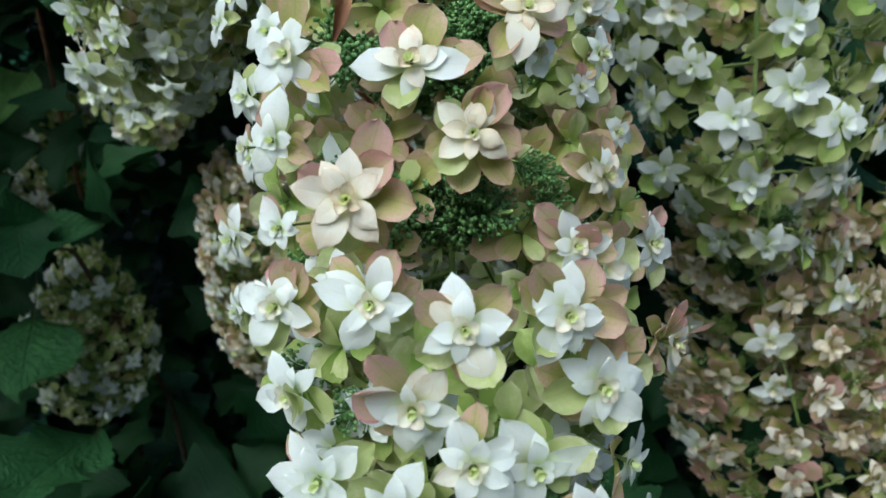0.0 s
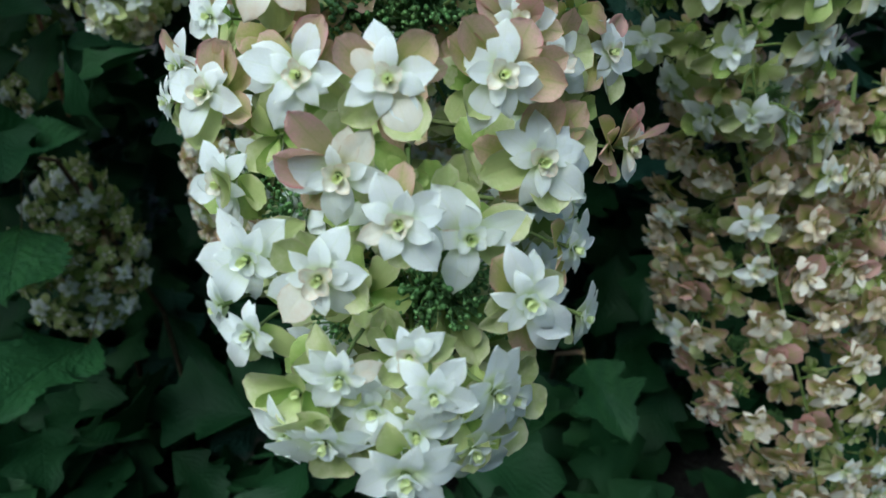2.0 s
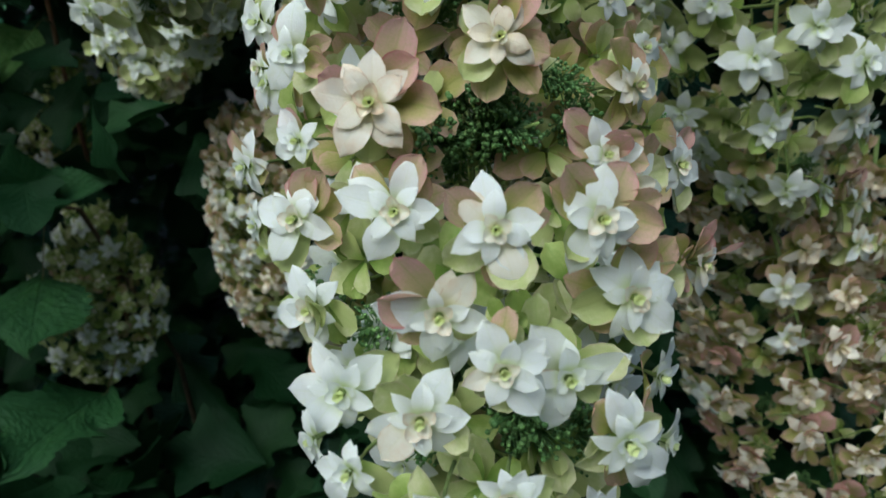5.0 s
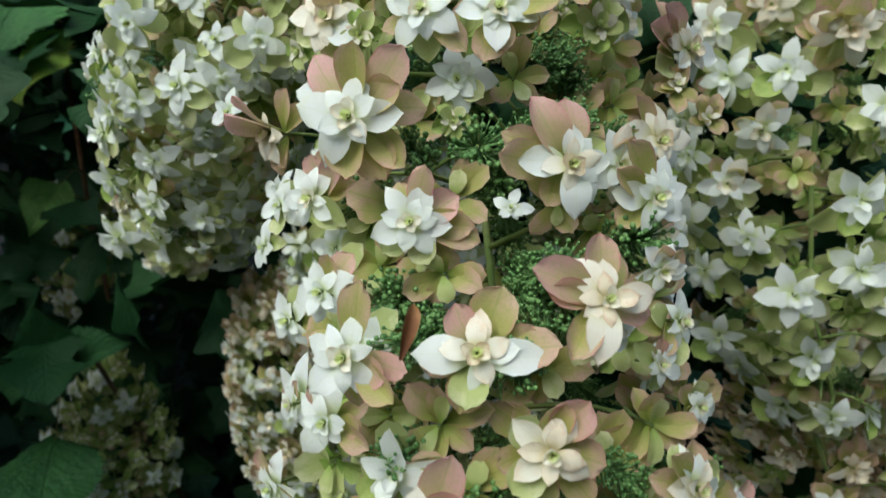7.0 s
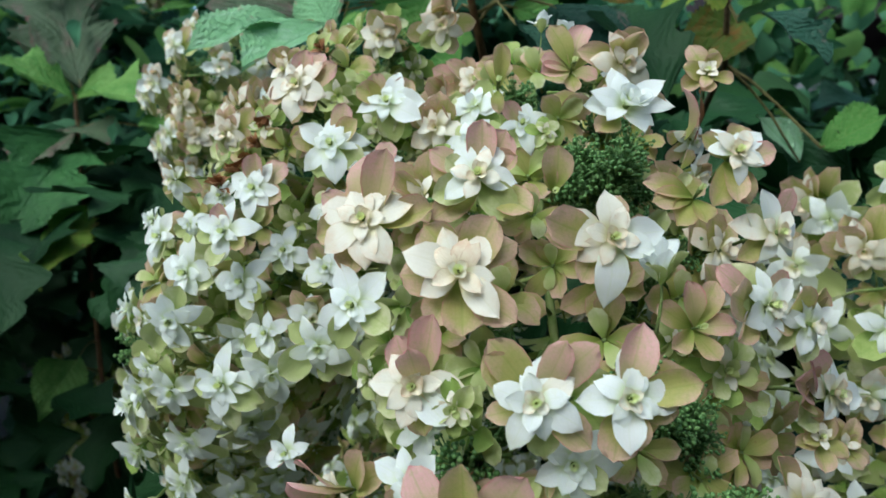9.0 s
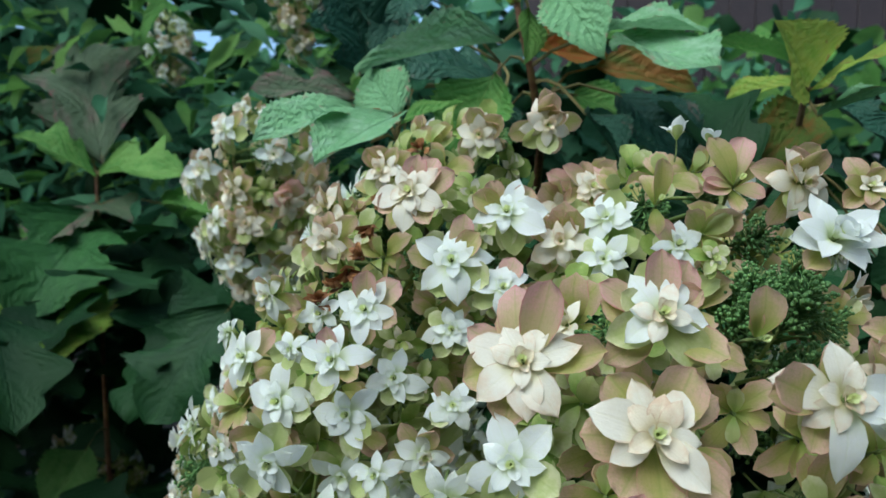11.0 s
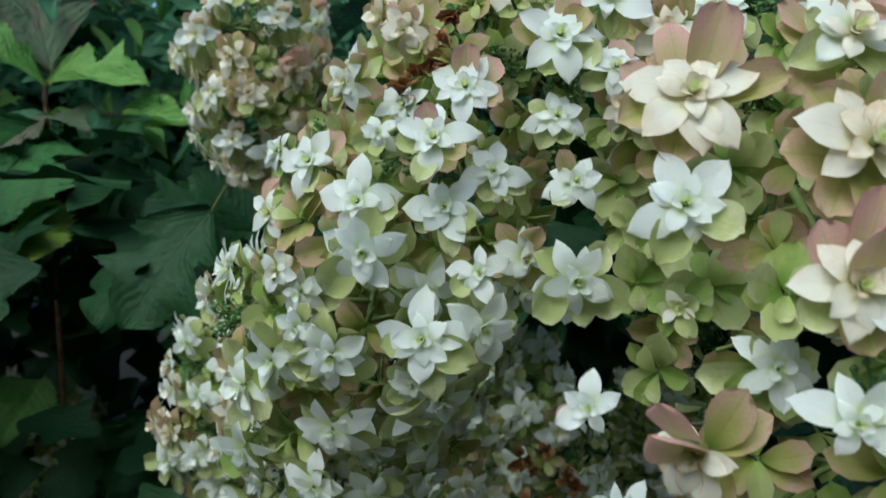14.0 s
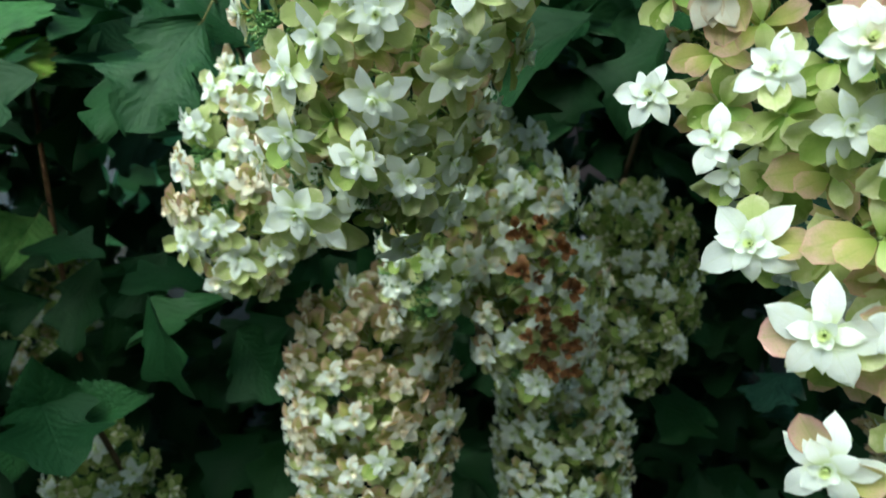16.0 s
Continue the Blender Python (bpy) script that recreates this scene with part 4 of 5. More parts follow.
near.floret(-0.071, 0.334, 1.277, 40, "M", "9.5w 7.3w1.1 4.7w1.0 12.3w.9 10.7w.7 12.3o1.75 3.6p1.2 4.1o1.6 5.7o1.2 3.1p1.5", (-15, 12))
near.floret(-0.093, 0.399, 1.284, 38, "W", "2w 11.3w.8 8.3w1.05 6.5w.9 4w.8 1p1.3 12.5o1.2", (-28, 10))
near.floret(-0.016, 0.350, 1.273, 50.4, "C", "12c.75 9w1.1 3w1.2 2.7w.7 6w.75 9.6w.6 6.2g1.1 12.6o1.4 11.3p1.1 2.8o1.6 2.4o1.3 8.6o1.1 6.6o1.15")
near.floret(0.039, 0.352, 1.297, 40.3, "T", "12c.85 2.8c1.1 6w.9 10.7c1.1 8c.6 9.6p2.0 9.3p1.5 12p1.6 7.1o1.7 6.5c1.35 6.9g1.6 3.6p1.2 1o1.3")
near.floret(0.047, 0.369, 1.276, 28, "M", "4w 5w1.2 6w 3w.8", (25, -10))
near.floret(0.013, 0.316, 1.245, 41.4, "T", "10.3c.95 1c.95 4.2c.85 7.7c.85 7.4g1.2 10.4g1.1 12.4o1.2 1.3p1.4 2.2o1.05 3.7o1.25 4.7o1.5 8.4o1.2 6.3o1.45 11.9c.6", (0, 14))
near.floret(-0.040, 0.290, 1.222, 50.4, "C", "12.2c.8 1.7c.75 9.4c.95 7c.95 8.1c.55 4.8c.85 10.7c.7 12.7p1.55 1.7p1.15 1.2g.9 3.3o1.35 4.9o1.1 6.2g1.05 9.8p1.1 2.7o1.0", (-3, 12))
near.floret(-0.086, 0.362, 1.233, 38, "W", "12.1w1.35 9.5w.9 7.3w1.1 8.7w.7 4.5w.6 3w.6 3.6o1.5 3.2o1.1 10.9p1.1 2o1.0", (-22, 10))
near.floret(-0.112, 0.403, 1.221, 28, "M", "9w 11w.9 7.5w 8w.8 12.5p1.1", (-50, 5))
near.floret(-0.077, 0.323, 1.199, 32, "W", "10.7w1.1 8w1.0 1.5w.7 5w.6 3w.6 10.5p1.2 9.6w.8 6.5g1.1", (-28, 8))
near.floret(-0.075, 0.296, 1.171, 41, "M", "9.2w1.05 12w.9 1.3w.65 7w1.1 3.5w.9 10.3w.7 12.5p1.25 1.2o1.4 3.8o1.25 6.6g1.45 11.2p1.0 2o1.2", (-20, 10))
near.floret(-0.095, 0.305, 1.165, 26, "W", "8w1.3 10w.9 11.5w.8 7w1.0 5g1.1", (-50, 0))
near.floret(-0.030, 0.273, 1.182, 42, "M", "12.5w1.0 10w1.05 9.5w1.2 3w.8 6.2w.6 6.9w1.1 4w.6 12.8p1.3 10.3o1.25 4.2g1.0 1.5o1.0 2.3o1.0", (-6, 12))
near.floret(0.008, 0.240, 1.186, 40, "M", "11.6w1.0 2.7w.85 5w.85 8.1w.85 5.4c1.15 10.6c.9 10.3o1.25 1.4o1.2 2.5o1.1 7.8g1.2 5.0g1.4 5.8o1.25", (0, 14))
near.floret(0.049, 0.257, 1.184, 42, "V", "12.4w.95 10w.85 3.7w.9 7w1.05 5.7w.7 2.8w.6 9.3w.6 1.2p1.25 10.8o1.4 10o1.3 7.4g1.1 .6o1.0 4.7g.9 2.5o1.5 3.2o1.45", (8, 14))
near.floret(0.058, 0.297, 1.199, 31, "M", "11.3w1.1 2.7w1.05 4.5w.8 6.5w.9 8.5w.6 1w.7 10.6p1.9 9.9p1.45 1.4p1.5^ 1.8p1.4^ 7.5g1.1 3.6o1.5 2.2o1.4 4.6o1.3", (12, 12))
near.floret(0.076, 0.328, 1.223, 33.6, "C", "12w 1.5w.9 3.5w.9 5w.8 8c.8 9.5c.9 10.6o1.8 9.8o1.5 11.5g1.1 6.5o1.2 3g1.3 7.2o1.5 5.5o1.3 12.6o1.3", (35, 10))
near.floret(0.092, 0.380, 1.234, 26, "M", "12.3w.9 2.2w.8 3.8w1.1 6.5w.8 9w.7 10.6w.7 10.6o1.6 11.7g1.3 9o1.3 7.5o1.6 6o1.3 1.5o1.3", (30, 10))
near.floret(0.114, 0.373, 1.175, 40, "M", "12.5w.8 2w.8 4w.9 5.8w1.1 7.3w.8 9.5w.7 11w.9 6g1.5 1p1.2 8.5o1.5 9.7o1.5 7.3o1.5 10.7o1.3", (32, 8))
near.floret(0.083, 0.391, 1.273, 34, "M", "12.8w.9 5.5w1.1 11w.6 6.5w.8 2w.8 8.5w.6 10g1.1 8o1.5 6.6g1.5 9.2o1.5", (45, 10))
near.floret(0.070, 0.374, 1.258, 24, "M", "12w.8 2w1.1 4w1.2 6w.8 9w.6 10.5g1.3 12p1.2", (25, 15))
near.floret(0.118, 0.331, 1.135, 33, "P", "12.7p1.8^ 1p1.6 11.9p1.4 3w.9 4.6w.9 1.5p1.2 6w1.0 7.5p1.1 2.3w.9 10o1.2 9o1.6 10.6o1.6 8o1.5 7g1.3", (48, 5))
near.floret(0.066, 0.263, 1.149, 45, "M", "11.8w.85 1.6w.75 3.3w1.0 4.3w1.0 10.2w.9 6.8w.8 2.5w.8 8.6g1.15 9.5o1.2 5.5g1.15 1o1.05 7.5o1.0 12.4o1.4 1.6o1.5 2.4g1.3", (12, 10))
near.floret(-0.068, 0.279, 1.136, 39, "M", "10.7w1.0 8.2w1.0 5.6w.9 1.3w.8 12.2w.6 1.9g1.6^ 2.4g1.4^ 3.4g1.3 4.4n1.2", (-22, 5))
near.floret(-0.012, 0.244, 1.150, 41, "V", "9.3w1.25 8.6w1.0 1.3c1.0 12.4c.85 6.2w1.0 5.7w.75 3.2w.9 10.8p1.6 9.7p1.4 4.2g1.05 7.5o1.15 6.8g1.1", (0, 0))
near.floret(0.011, 0.241, 1.148, 19, "G")
near.floret(-0.051, 0.247, 1.115, 46, "W", "1.5w1.0 10.7w.95 8.7w1.05 8.9w.65 5.3w.55 11.4w.65 3.5w.6 1.9g1.1 9.9o1.0 7.2w1.0 6.1w.8 4.4g1.1", (-14, 5))
near.floret(0.011, 0.223, 1.139, 41, "M", "11.2w.9 1.7w.85 4.2w.9 8.3c.75 4.7w1.05 8g.8 5.7g.95 6.8g.9 12.2o1.0 2.6w.8", (0, 8))
near.floret(0.037, 0.238, 1.127, 45, "W", "10.9w1.05 2.2w1.1 2.6w.7 6w.75 6.6w1.0 9c.6 12w.6 10.4o.9 2.6g1.25 11.6g.9 4.5g.9", (5, 8))
near.floret(0.082, 0.267, 1.110, 34, "W", "12w.7 1w1.0 3w.9 4.8w1.0 6.8w.8 9w.6 8o1.3 10.5o1.15", (45, 0))
near.floret(-0.019, 0.225, 1.117, 42, "V", "12.9w.95 8.2w1.1 4.7w.95 10.5w.65 5.7w.5 2.8w.85 10.3g1.1 11.4g1.0 7.2c1.1 6g1.0 4.1g1.2", (-4, 4))
near.floret(-0.046, 0.222, 1.096, 35, "W", "8.7w.9 7.9w.9 4.8w.7 12w.65 2.8w.6 1w.6 10.3w.6 3.8g1.1 7w1.1 6.2g.9", (-22, 0))
near.floret(0.058, 0.223, 1.108, 43, "W", "11.4w1.0 12.4w.8 3w.8 4.4w1.1 5.1w1.3 7.5w.6 9.5w.6 10.7o1.1 7.7g1.0 5.7o1.35 2g.9 8.6g.9", (15, 2))
near.floret(-0.011, 0.208, 1.085, 36, "W", "10.6w.85 3.7w.8 4.8w.8 7.2w.9 8.1w.9 1w.5 2.4c.85 9.4w.9 10.9g1.1 12.3w.6 5.6g.9", (-4, -4))
near.floret(0.014, 0.213, 1.091, 32, "V", "9.9w.8 11.3w.65 12.8w.8 1.9w.9 8w.65 3w.5 7.5g1.1 2.6g1.15 6g.8", (0, 4))
near.floret(0.023, 0.197, 1.085, 33, "W", "10.5w.9 1.5w1.0 3.7w1.0 5.2w.9 6.4w1.1 8.2w.6 12.4w.6 4.8g1.0 7.5g.95", (6, -2))
near.floret(0.046, 0.210, 1.077, 38, "W", "12w 2w1.0 4w1.2 6w1.0 8w.8 10w.7", (42, -8))
near.floret(-0.016, 0.195, 1.067, 38, "W", "8.8w1.0 7.4w.7 6.2w.6 4.9w.6 3w.8 3.8w1.0 11w.5 1w.5 6.1g1.4 10g1.2 8.2w1.4", (-8, -22))
near.floret(0.013, 0.190, 1.056, 48, "W", "8w.85 8.8w.9 4.6w.75 5.1w.9 2w.8 10.7w.7 6.3w.6 12.3w.5 11.4g.8 3.3w.8", (2, -12))
near.floret(-0.033, 0.205, 1.061, 38, "W", "8w1.3 9.5w1.0 11w.8 6.5w.8 2g1.1 4g1.0", (-35, -15))
near.floret(0.038, 0.209, 1.052, 40, "W", "1w1.0 3w1.0 4.5w1.2 5.6w1.2 6.6w.9 9w.7", (30, -20))
near.floret(-0.063, 0.241, 1.097, 32, "W", "7.3w1.4 8.5w1.0 9.7w.8 6w1.0 11.5w.8", (-48, -5))
near.floret(0.087, 0.261, 1.081, 34, "W", "4.2w1.4 2.8w1.2 12.5w.9 6w.9 8g1.0", (50, -5))
near.floret(0.056, 0.248, 1.048, 36, "W")
near.floret(-0.047, 0.388, 1.322, 39, "M", "10.7w1.0 12.8w.95 3.2w.95 8.3w1.0 4.8w.9 6.3w.7 2w.6 12.6p1.6 1.9p1.35 11.2o1.1 5.2g1.2 7.4g1.15 3.5o1.8 3.0o1.6", (-6, 14))
near.floret(-0.077, 0.406, 1.369, 51.5, "M", "12.5w.8 2.9w1.0 9.3w1.1 7.7w.8 7w1.0 10.5w.6 4.5c.5 10.7p1.55 12.1o1.5 1.4p1.85 2.1o1.3 2.6o1.4 6o1.3 5o1.4 4.5o1.5 11.3o.9", (-10, 12))
near.floret(0.030, 0.410, 1.346, 47.0, "C", "9.3w.7 9w1.1 12.1w.75 1.5w.65 2.9w.8 4.1w.65 5.8w1.1 5w.9 11p1.7 12p1.45 11.4o1.1 9.3o1.8 9.8o1.7 2.2g1.05 7o1.1", (8, 10))
near.floret(0.075, 0.420, 1.328, 41, "M", "9.4w1.1 12.7w1.0 2.6w.9 4.3w.9 6.8w.9 11w.6 10.9o1.8 10.2o1.5 11.4g.9 7.8o1.25 6g1.0 1.8w.8", (18, 10))
near.floret(0.001, 0.408, 1.325, 21, "W", "12.8w1.0 10w.9 3w1.1 5w.6 8w.6", (0, 25))
near.floret(-0.105, 0.441, 1.323, 40, "M", "1w.9 10.6w1.0 8.7w.9 6.6w.8 4w.9 12w.8 4g1.3 2o1.3 11.8p1.3 1.4p1.6", (-28, 12))
near.floret(-0.140, 0.495, 1.352, 42, "P", "12p1.9^ 11p1.9^ 1o1.7 1.8o1.4 6o1.3 5o1.2 8t.7 9.6c.7 7c.9 6.2t.8 5.3c.9 3c.7", (-45, 5))
near.floret(0.111, 0.505, 1.401, 44.8, "C", "12w1.0 1.6w.85 3.6w1.05 5w.9 10c.9 7.5w.7 10.5p1.8 9.7p1.9 8.2g1.35 11.4p1.5 9o1.5", (35, 10))
near.floret(-0.026, 0.454, 1.385, 40, "W", "11.5w.9 1.3w.9 3w1.05 5.5w.9 8.2w.9 4.2g1.0 9.8w.7 6.8g1.1", (-5, 12))
near.floret(-0.028, 0.433, 1.364, 20, "G")
near.floret(-0.044, 0.436, 1.419, 41, "M", "12.3w.9 1.8c.9 4w1.0 7w1.0 9.7w.9 5.6w.7 11w.6 12.8p1.6 1.6p1.9 4.3o1.5 5.6g1.15 10.8o1.8 10.2o1.6 8.5o1.1", (-3, 18))
near.floret(-0.005, 0.439, 1.420, 44, "M", "12w.95 2.9w1.15 6.2w1.0 8.9w.95 10.4w.6 1.5w.5 4.5w.5 7.5w.5 12.5p1.6 2.6o1.6 6.6o1.3 5.5o1.1 3.5o1.1", (2, 18))
near.floret(0.055, 0.500, 1.414, 38, "G")
near.floret(-0.097, 0.466, 1.417, 42.6, "C", "9c1.0 3c1.1 6.5c.9 4.5w1.1 10.6c.8 12c.7 7.6c.7 11.8p1.6^ 12.6p1.8 11.3p1.3 8g1.1 4o1.3 5.5o1.2", (-10, 15))
near.floret(0.073, 0.395, 1.297, 27, "M")
near.floret(-0.004, 0.484, 1.482, 44.8, "C", "9.5c1.3 11.8c1.0 2.7w1.1 6.2w1.35 3.6w.9 8c.8 1c.6 9o1.6 9.6o1.8 5.5o1.1 12.8o1.2 7.2o1.2", (8, 15))
near.floret(0.019, 0.488, 1.468, 34, "Y")
near.floret(0.009, 0.516, 1.546, 44, "B")
near.floret(0.053, 0.488, 1.521, 35.8, "C", "11w.85 1.9w1.0 3.8w.75 6w.8 9.3w.7 12.5w.5 3p1.2 10o1.1 7o1.6 6.2o1.5 5.4o1.35 1o1.2", (10, 25))
near.floret(0.063, 0.468, 1.453, 38, "M", "12w.85 2w.95 4.2w1.1 6w.9 8.5w1.0 10.3w.7 10g1.2 10.2p1.7 9.6o2.1 8o1.5 11.3g1.2 1.5p1.3", (28, 12))
near.floret(0.074, 0.490, 1.483, 36, "C", "11.7w1.15 9.5c1.2 2.5w.9 4.5w.8 7.2w.8 1p1.5 8o1.2 10.6g1.1", (22, 14))
near.floret(-0.066, 0.519, 1.512, 44.8, "C", "11w1.0 1w1.0 3.3w.85 7.7w.9 9.2w.6 4.7g1.3 8.3g1.2 10g1.0 12.2p1.55 12.9p1.45 10p1.5 9.6o1.3 4.2o1.7 2o1.2 7.8o1.5", (-4, 22))
near.floret(-0.076, 0.491, 1.466, 51.5, "T", "11.3c.9 1.5c1.0 4.5c1.1 8c.8 9.6c1.1 3.3c.65 12.4t.6 2o1.3 1o1.4 10.8o1.3 4.2o1.55 6o1.3 7o1.2 9o1.3", (-5, 20))
near.floret(-0.127, 0.530, 1.489, 47.0, "C", "12c.85 9.7c1.2 2.3c1.2 7.6c1.15 5.7c1.1 4.8c1.2 11c.75 1c.75 12.5p1.9 11.7p1.8 11.2o1.3 2.7o1.8 10p1.5 8.5o1.4 6.6o1.4", (-12, 22))
near.floret(-0.133, 0.521, 1.444, 42, "W", "11.2w1.1 1.4w1.15 5.4w.7 8.2w1.1 3w.7 10w.7 4g1.3 6.8g1.25 3.4g1.0", (-14, 15))
near.floret(0.082, 0.471, 1.443, 31, "M")
near.floret(-0.128, 0.538, 1.400, 26, "G")
near.floret(-0.171, 0.521, 1.363, 25, "W", "12w1.2 2w1.0 5w.8 8w1.2 10w.9 8.2p1.3", (-25, 8))
near.floret(-0.100, 0.461, 1.373, 29, "W", "9.5w1.4 11.5w1.1 1.5w1.4 4w1.2 7w.8", (-20, 10))
near.floret(-0.128, 0.467, 1.314, 31, "W", "12.4w1.1 2w.9 4.3w1.0 8w1.1 10.5w.8 5.8g1.3 1g1.2", (-35, 8))
near.floret(-0.148, 0.545, 1.308, 34, "W", "12.5w.9 2.5w.9 5w1.0 7w1.1 9w1.15 10.7w.8 3g1.2", (-45, 5))
near.floret(-0.144, 0.484, 1.285, 27, "W", "12w1.2 9.3w1.0 7w1.2 3w.8 5w.8 2.5g1.2", (-45, 5))
near.floret(-0.078, 0.461, 1.408, 26, "G")
near.floret(-0.130, 0.477, 1.240, 42, "W", "1.5w1.1 10.5w1.0 8w1.2 4w1.0 6w.8 12g1.1 3o1.3", (-42, 8))
near.floret(-0.118, 0.440, 1.208, 48, "W", "12w1.0 9.6w1.0 2.7w1.0 7.3w.9 5w.9 3.6g1.1 8.5p1.2", (-42, 8))
near.floret(-0.130, 0.418, 1.162, 40, "W", "12w1.0 2.5w1.0 5w.9 7.5w1.0 10w.9 11p1.3 3o1.2", (-45, 0))
near.floret(-0.009, 0.580, 1.575, 36, "O", "11o1.7 12.7p1.8 9.2p1.2 8.3p1.2 4p1.0 1.6o1.3 6o1.0 11.8o1.2", (0, 20))
near.floret(-0.053, 0.571, 1.564, 34, "O", "12o1.5 12.6o1.1 11.5o1.2 6o.9", (0, 20))
near.floret(-0.029, 0.502, 1.503, 35, "O", "12.2o1.45 11.6o.8", (0, 10))
near.floret(-0.038, 0.590, 1.541, 32, "W", "12.5w1.0 2w1.0 5.5w1.2 9w.8 7g1.1 11p1.3", (0, 25))
near.floret(-0.021, 0.652, 1.609, 20, "Y")
near.floret(-0.008, 0.630, 1.602, 16, "Y")
near.floret(-0.027, 0.568, 1.534, 20, "G")
near.floret(0.018, 0.567, 1.572, 33.6, "C")
near.floret(0.080, 0.619, 1.573, 31, "O")
near.floret(0.042, 0.506, 1.503, 35, "O", "9.5o1.7 8.6o1.6 6o1.2 7.3o1.3", (5, 30))
near.floret(0.087, 0.666, 1.531, 30, "M")
near.floret(0.037, 0.483, 1.440, 34, "O", "11.5p1.5 1o1.6 3p1.2 8o1.2 10o1.5 5o1.2", (5, 18))
near.floret(0.035, 0.522, 1.424, 24, "G")
near.floret(0.137, 0.545, 1.358, 26, "O")
near.floret(0.093, 0.488, 1.349, 44.8, "C", "9.5c1.2 12c1.0 3c1.0 4.7w.85 7.5c.8 1.5c.7 9o1.4 8g1.2 11o1.5 6o1.2", (20, 12))
near.floret(0.103, 0.501, 1.380, 28, "O")
near.floret(0.000, 0.212, 1.068, 38, "L")
near.floret(0.034, 0.218, 1.062, 36, "S")
near.floret(-0.028, 0.214, 1.076, 36, "S")
near.floret(0.016, 0.206, 1.062, 34, "L")
near.branches(46)
BARE = ((Vector((0.014, 0.318, 1.208)), 0.036), (Vector((0.013, 0.245, 1.105)), 0.024), (Vector((0.01, 0.56, 1.505)), 0.030), (Vector((-0.03, 0.37, 1.262)), 0.030), (Vector((0.03, 0.40, 1.29)), 0.030), (Vector((0.03, 0.47, 1.385)), 0.022), (Vector((0.005, 0.43, 1.345)), 0.026))
near.sprigs(0.014, 0.318, 1.208, 16, 0.013)
near.sprigs(0.01, 0.545, 1.505, 12, 0.014)
near.sprigs(-0.01, 0.36, 1.262, 9, 0.012)
near.sprigs(0.03, 0.39, 1.285, 7, 0.012)
near.sprigs(0.03, 0.46, 1.385, 8, 0.012)
near.sprigs(0.005, 0.42, 1.345, 5, 0.009)


def bare(p):
    return any((p - q).length < r for q, r in BARE)


near.buds(85, (0.55, 0.84))
near.fill(40, "COVC", 0.044, (38, 46), (0.88, 0.98), lambda p, out: bare(p) or p.z < 1.42 or out.y < -0.55 or (p.x < -0.08 and out.y > -0.1))
near.fill(60, "LWVCL", 0.036, (36, 44), (0.88, 0.98), lambda p, out: bare(p) or out.y < 0.15 or (p.x < -0.08 and out.y > -0.1))
near.splay = 0.5
near.fill(40, "LSSL", 0.027, (34, 42), (0.70, 0.86), lambda p, out: out.y > 0.5 or bare(p) or p.z > 1.16)
near.fill(40, "RRVS", 0.028, (36, 44), (0.80, 0.94), lambda p, out: out.x < 0.6 or bare(p) or p.z > 1.45)
near.fill(60, "SSRL", 0.028, (34, 42), (0.72, 0.88), lambda p, out: out.x > -0.5 or out.y > 0.45 or bare(p))
near.fill(110, "RRSR", 0.026, (34, 42), (0.62, 0.80), lambda p, out: out.y > 0.3 or bare(p) or p.z < 1.20)
near.fill(70, "SSR", 0.026, (32, 40), (0.55, 0.78), lambda p, out: out.y > 0.4 or bare(p) or p.z > 1.20)

second = Panicle("broad panicle of white double florets with pink-tinged old sepals", [((-0.13, 0.80, 1.62), 0.05), ((-0.185, 0.75, 1.53), 0.085), ((-0.255, 0.735, 1.40), 0.105), ((-0.28, 0.775, 1.29), 0.095), ((-0.285, 0.79, 1.225), 0.06)], 22)
second.floret(-0.186, 0.641, 1.573, 43, "C", "11c.8 1.5c1.0 3.7c1.1 6.3c1.15 8.7c1.15 12.5c.6 5c.6 1p1.4 12.2p1.3 8o1.2 5o1.3 2.2p1.6", (-15, 18))
second.floret(-0.210, 0.708, 1.591, 32, "C")
second.floret(-0.126, 0.648, 1.561, 41, "W", "10.3w1.1 12.7w1.15 3w1.25 8.5w1.0 6.5w.7 1.8w.8 10o1.3 11.1o1.25 5.5g1.3 4w1.35 1.4o1.3 6.2g1.1", (0, 22))
second.floret(-0.066, 0.685, 1.578, 35, "C", "12c.8 2c.9 5c.8 7.5c.8 10c.9 10p1.6 8o1.5 11.5o1.25 6o1.7 7g1.3 12.6p1.25 9.7p2.0 4g1.3", (5, 20))
second.floret(-0.160, 0.619, 1.532, 43, "W", "12w.95 10w1.1 2.8w1.1 5.7w1.2 7.5w1.1 11w.6 1.3w.6 12.5p1.5 1.5o1.2 9.4o1.4 4g1.3 6.6g1.2", (-5, 18))
second.floret(-0.253, 0.720, 1.564, 43, "C")
second.floret(-0.240, 0.656, 1.541, 31, "C")
second.floret(-0.272, 0.637, 1.509, 28, "M")
second.floret(-0.241, 0.641, 1.498, 29, "W", "12w.8 2w1.0 4w.8 8.5w1.2 10.3w1.2 6.4w.8", (-25, 15))
second.floret(-0.210, 0.613, 1.504, 38, "W", "10w1.0 1w1.0 3.2w.9 6.2w1.1 8.3w.8 4.6w.8 11.7w.6 12p1.35 1.4p1.4 3.8o1.2 10.8g1.1", (-12, 16))
second.floret(-0.227, 0.601, 1.477, 37, "W", "12w1.1 9.6w1.1 2.6w1.2 6.3w1.1 4w.6 7.8w.6 8.5g1.2 6.5g1.5 4.2o1.2 11.4p1.2", (-14, 14))
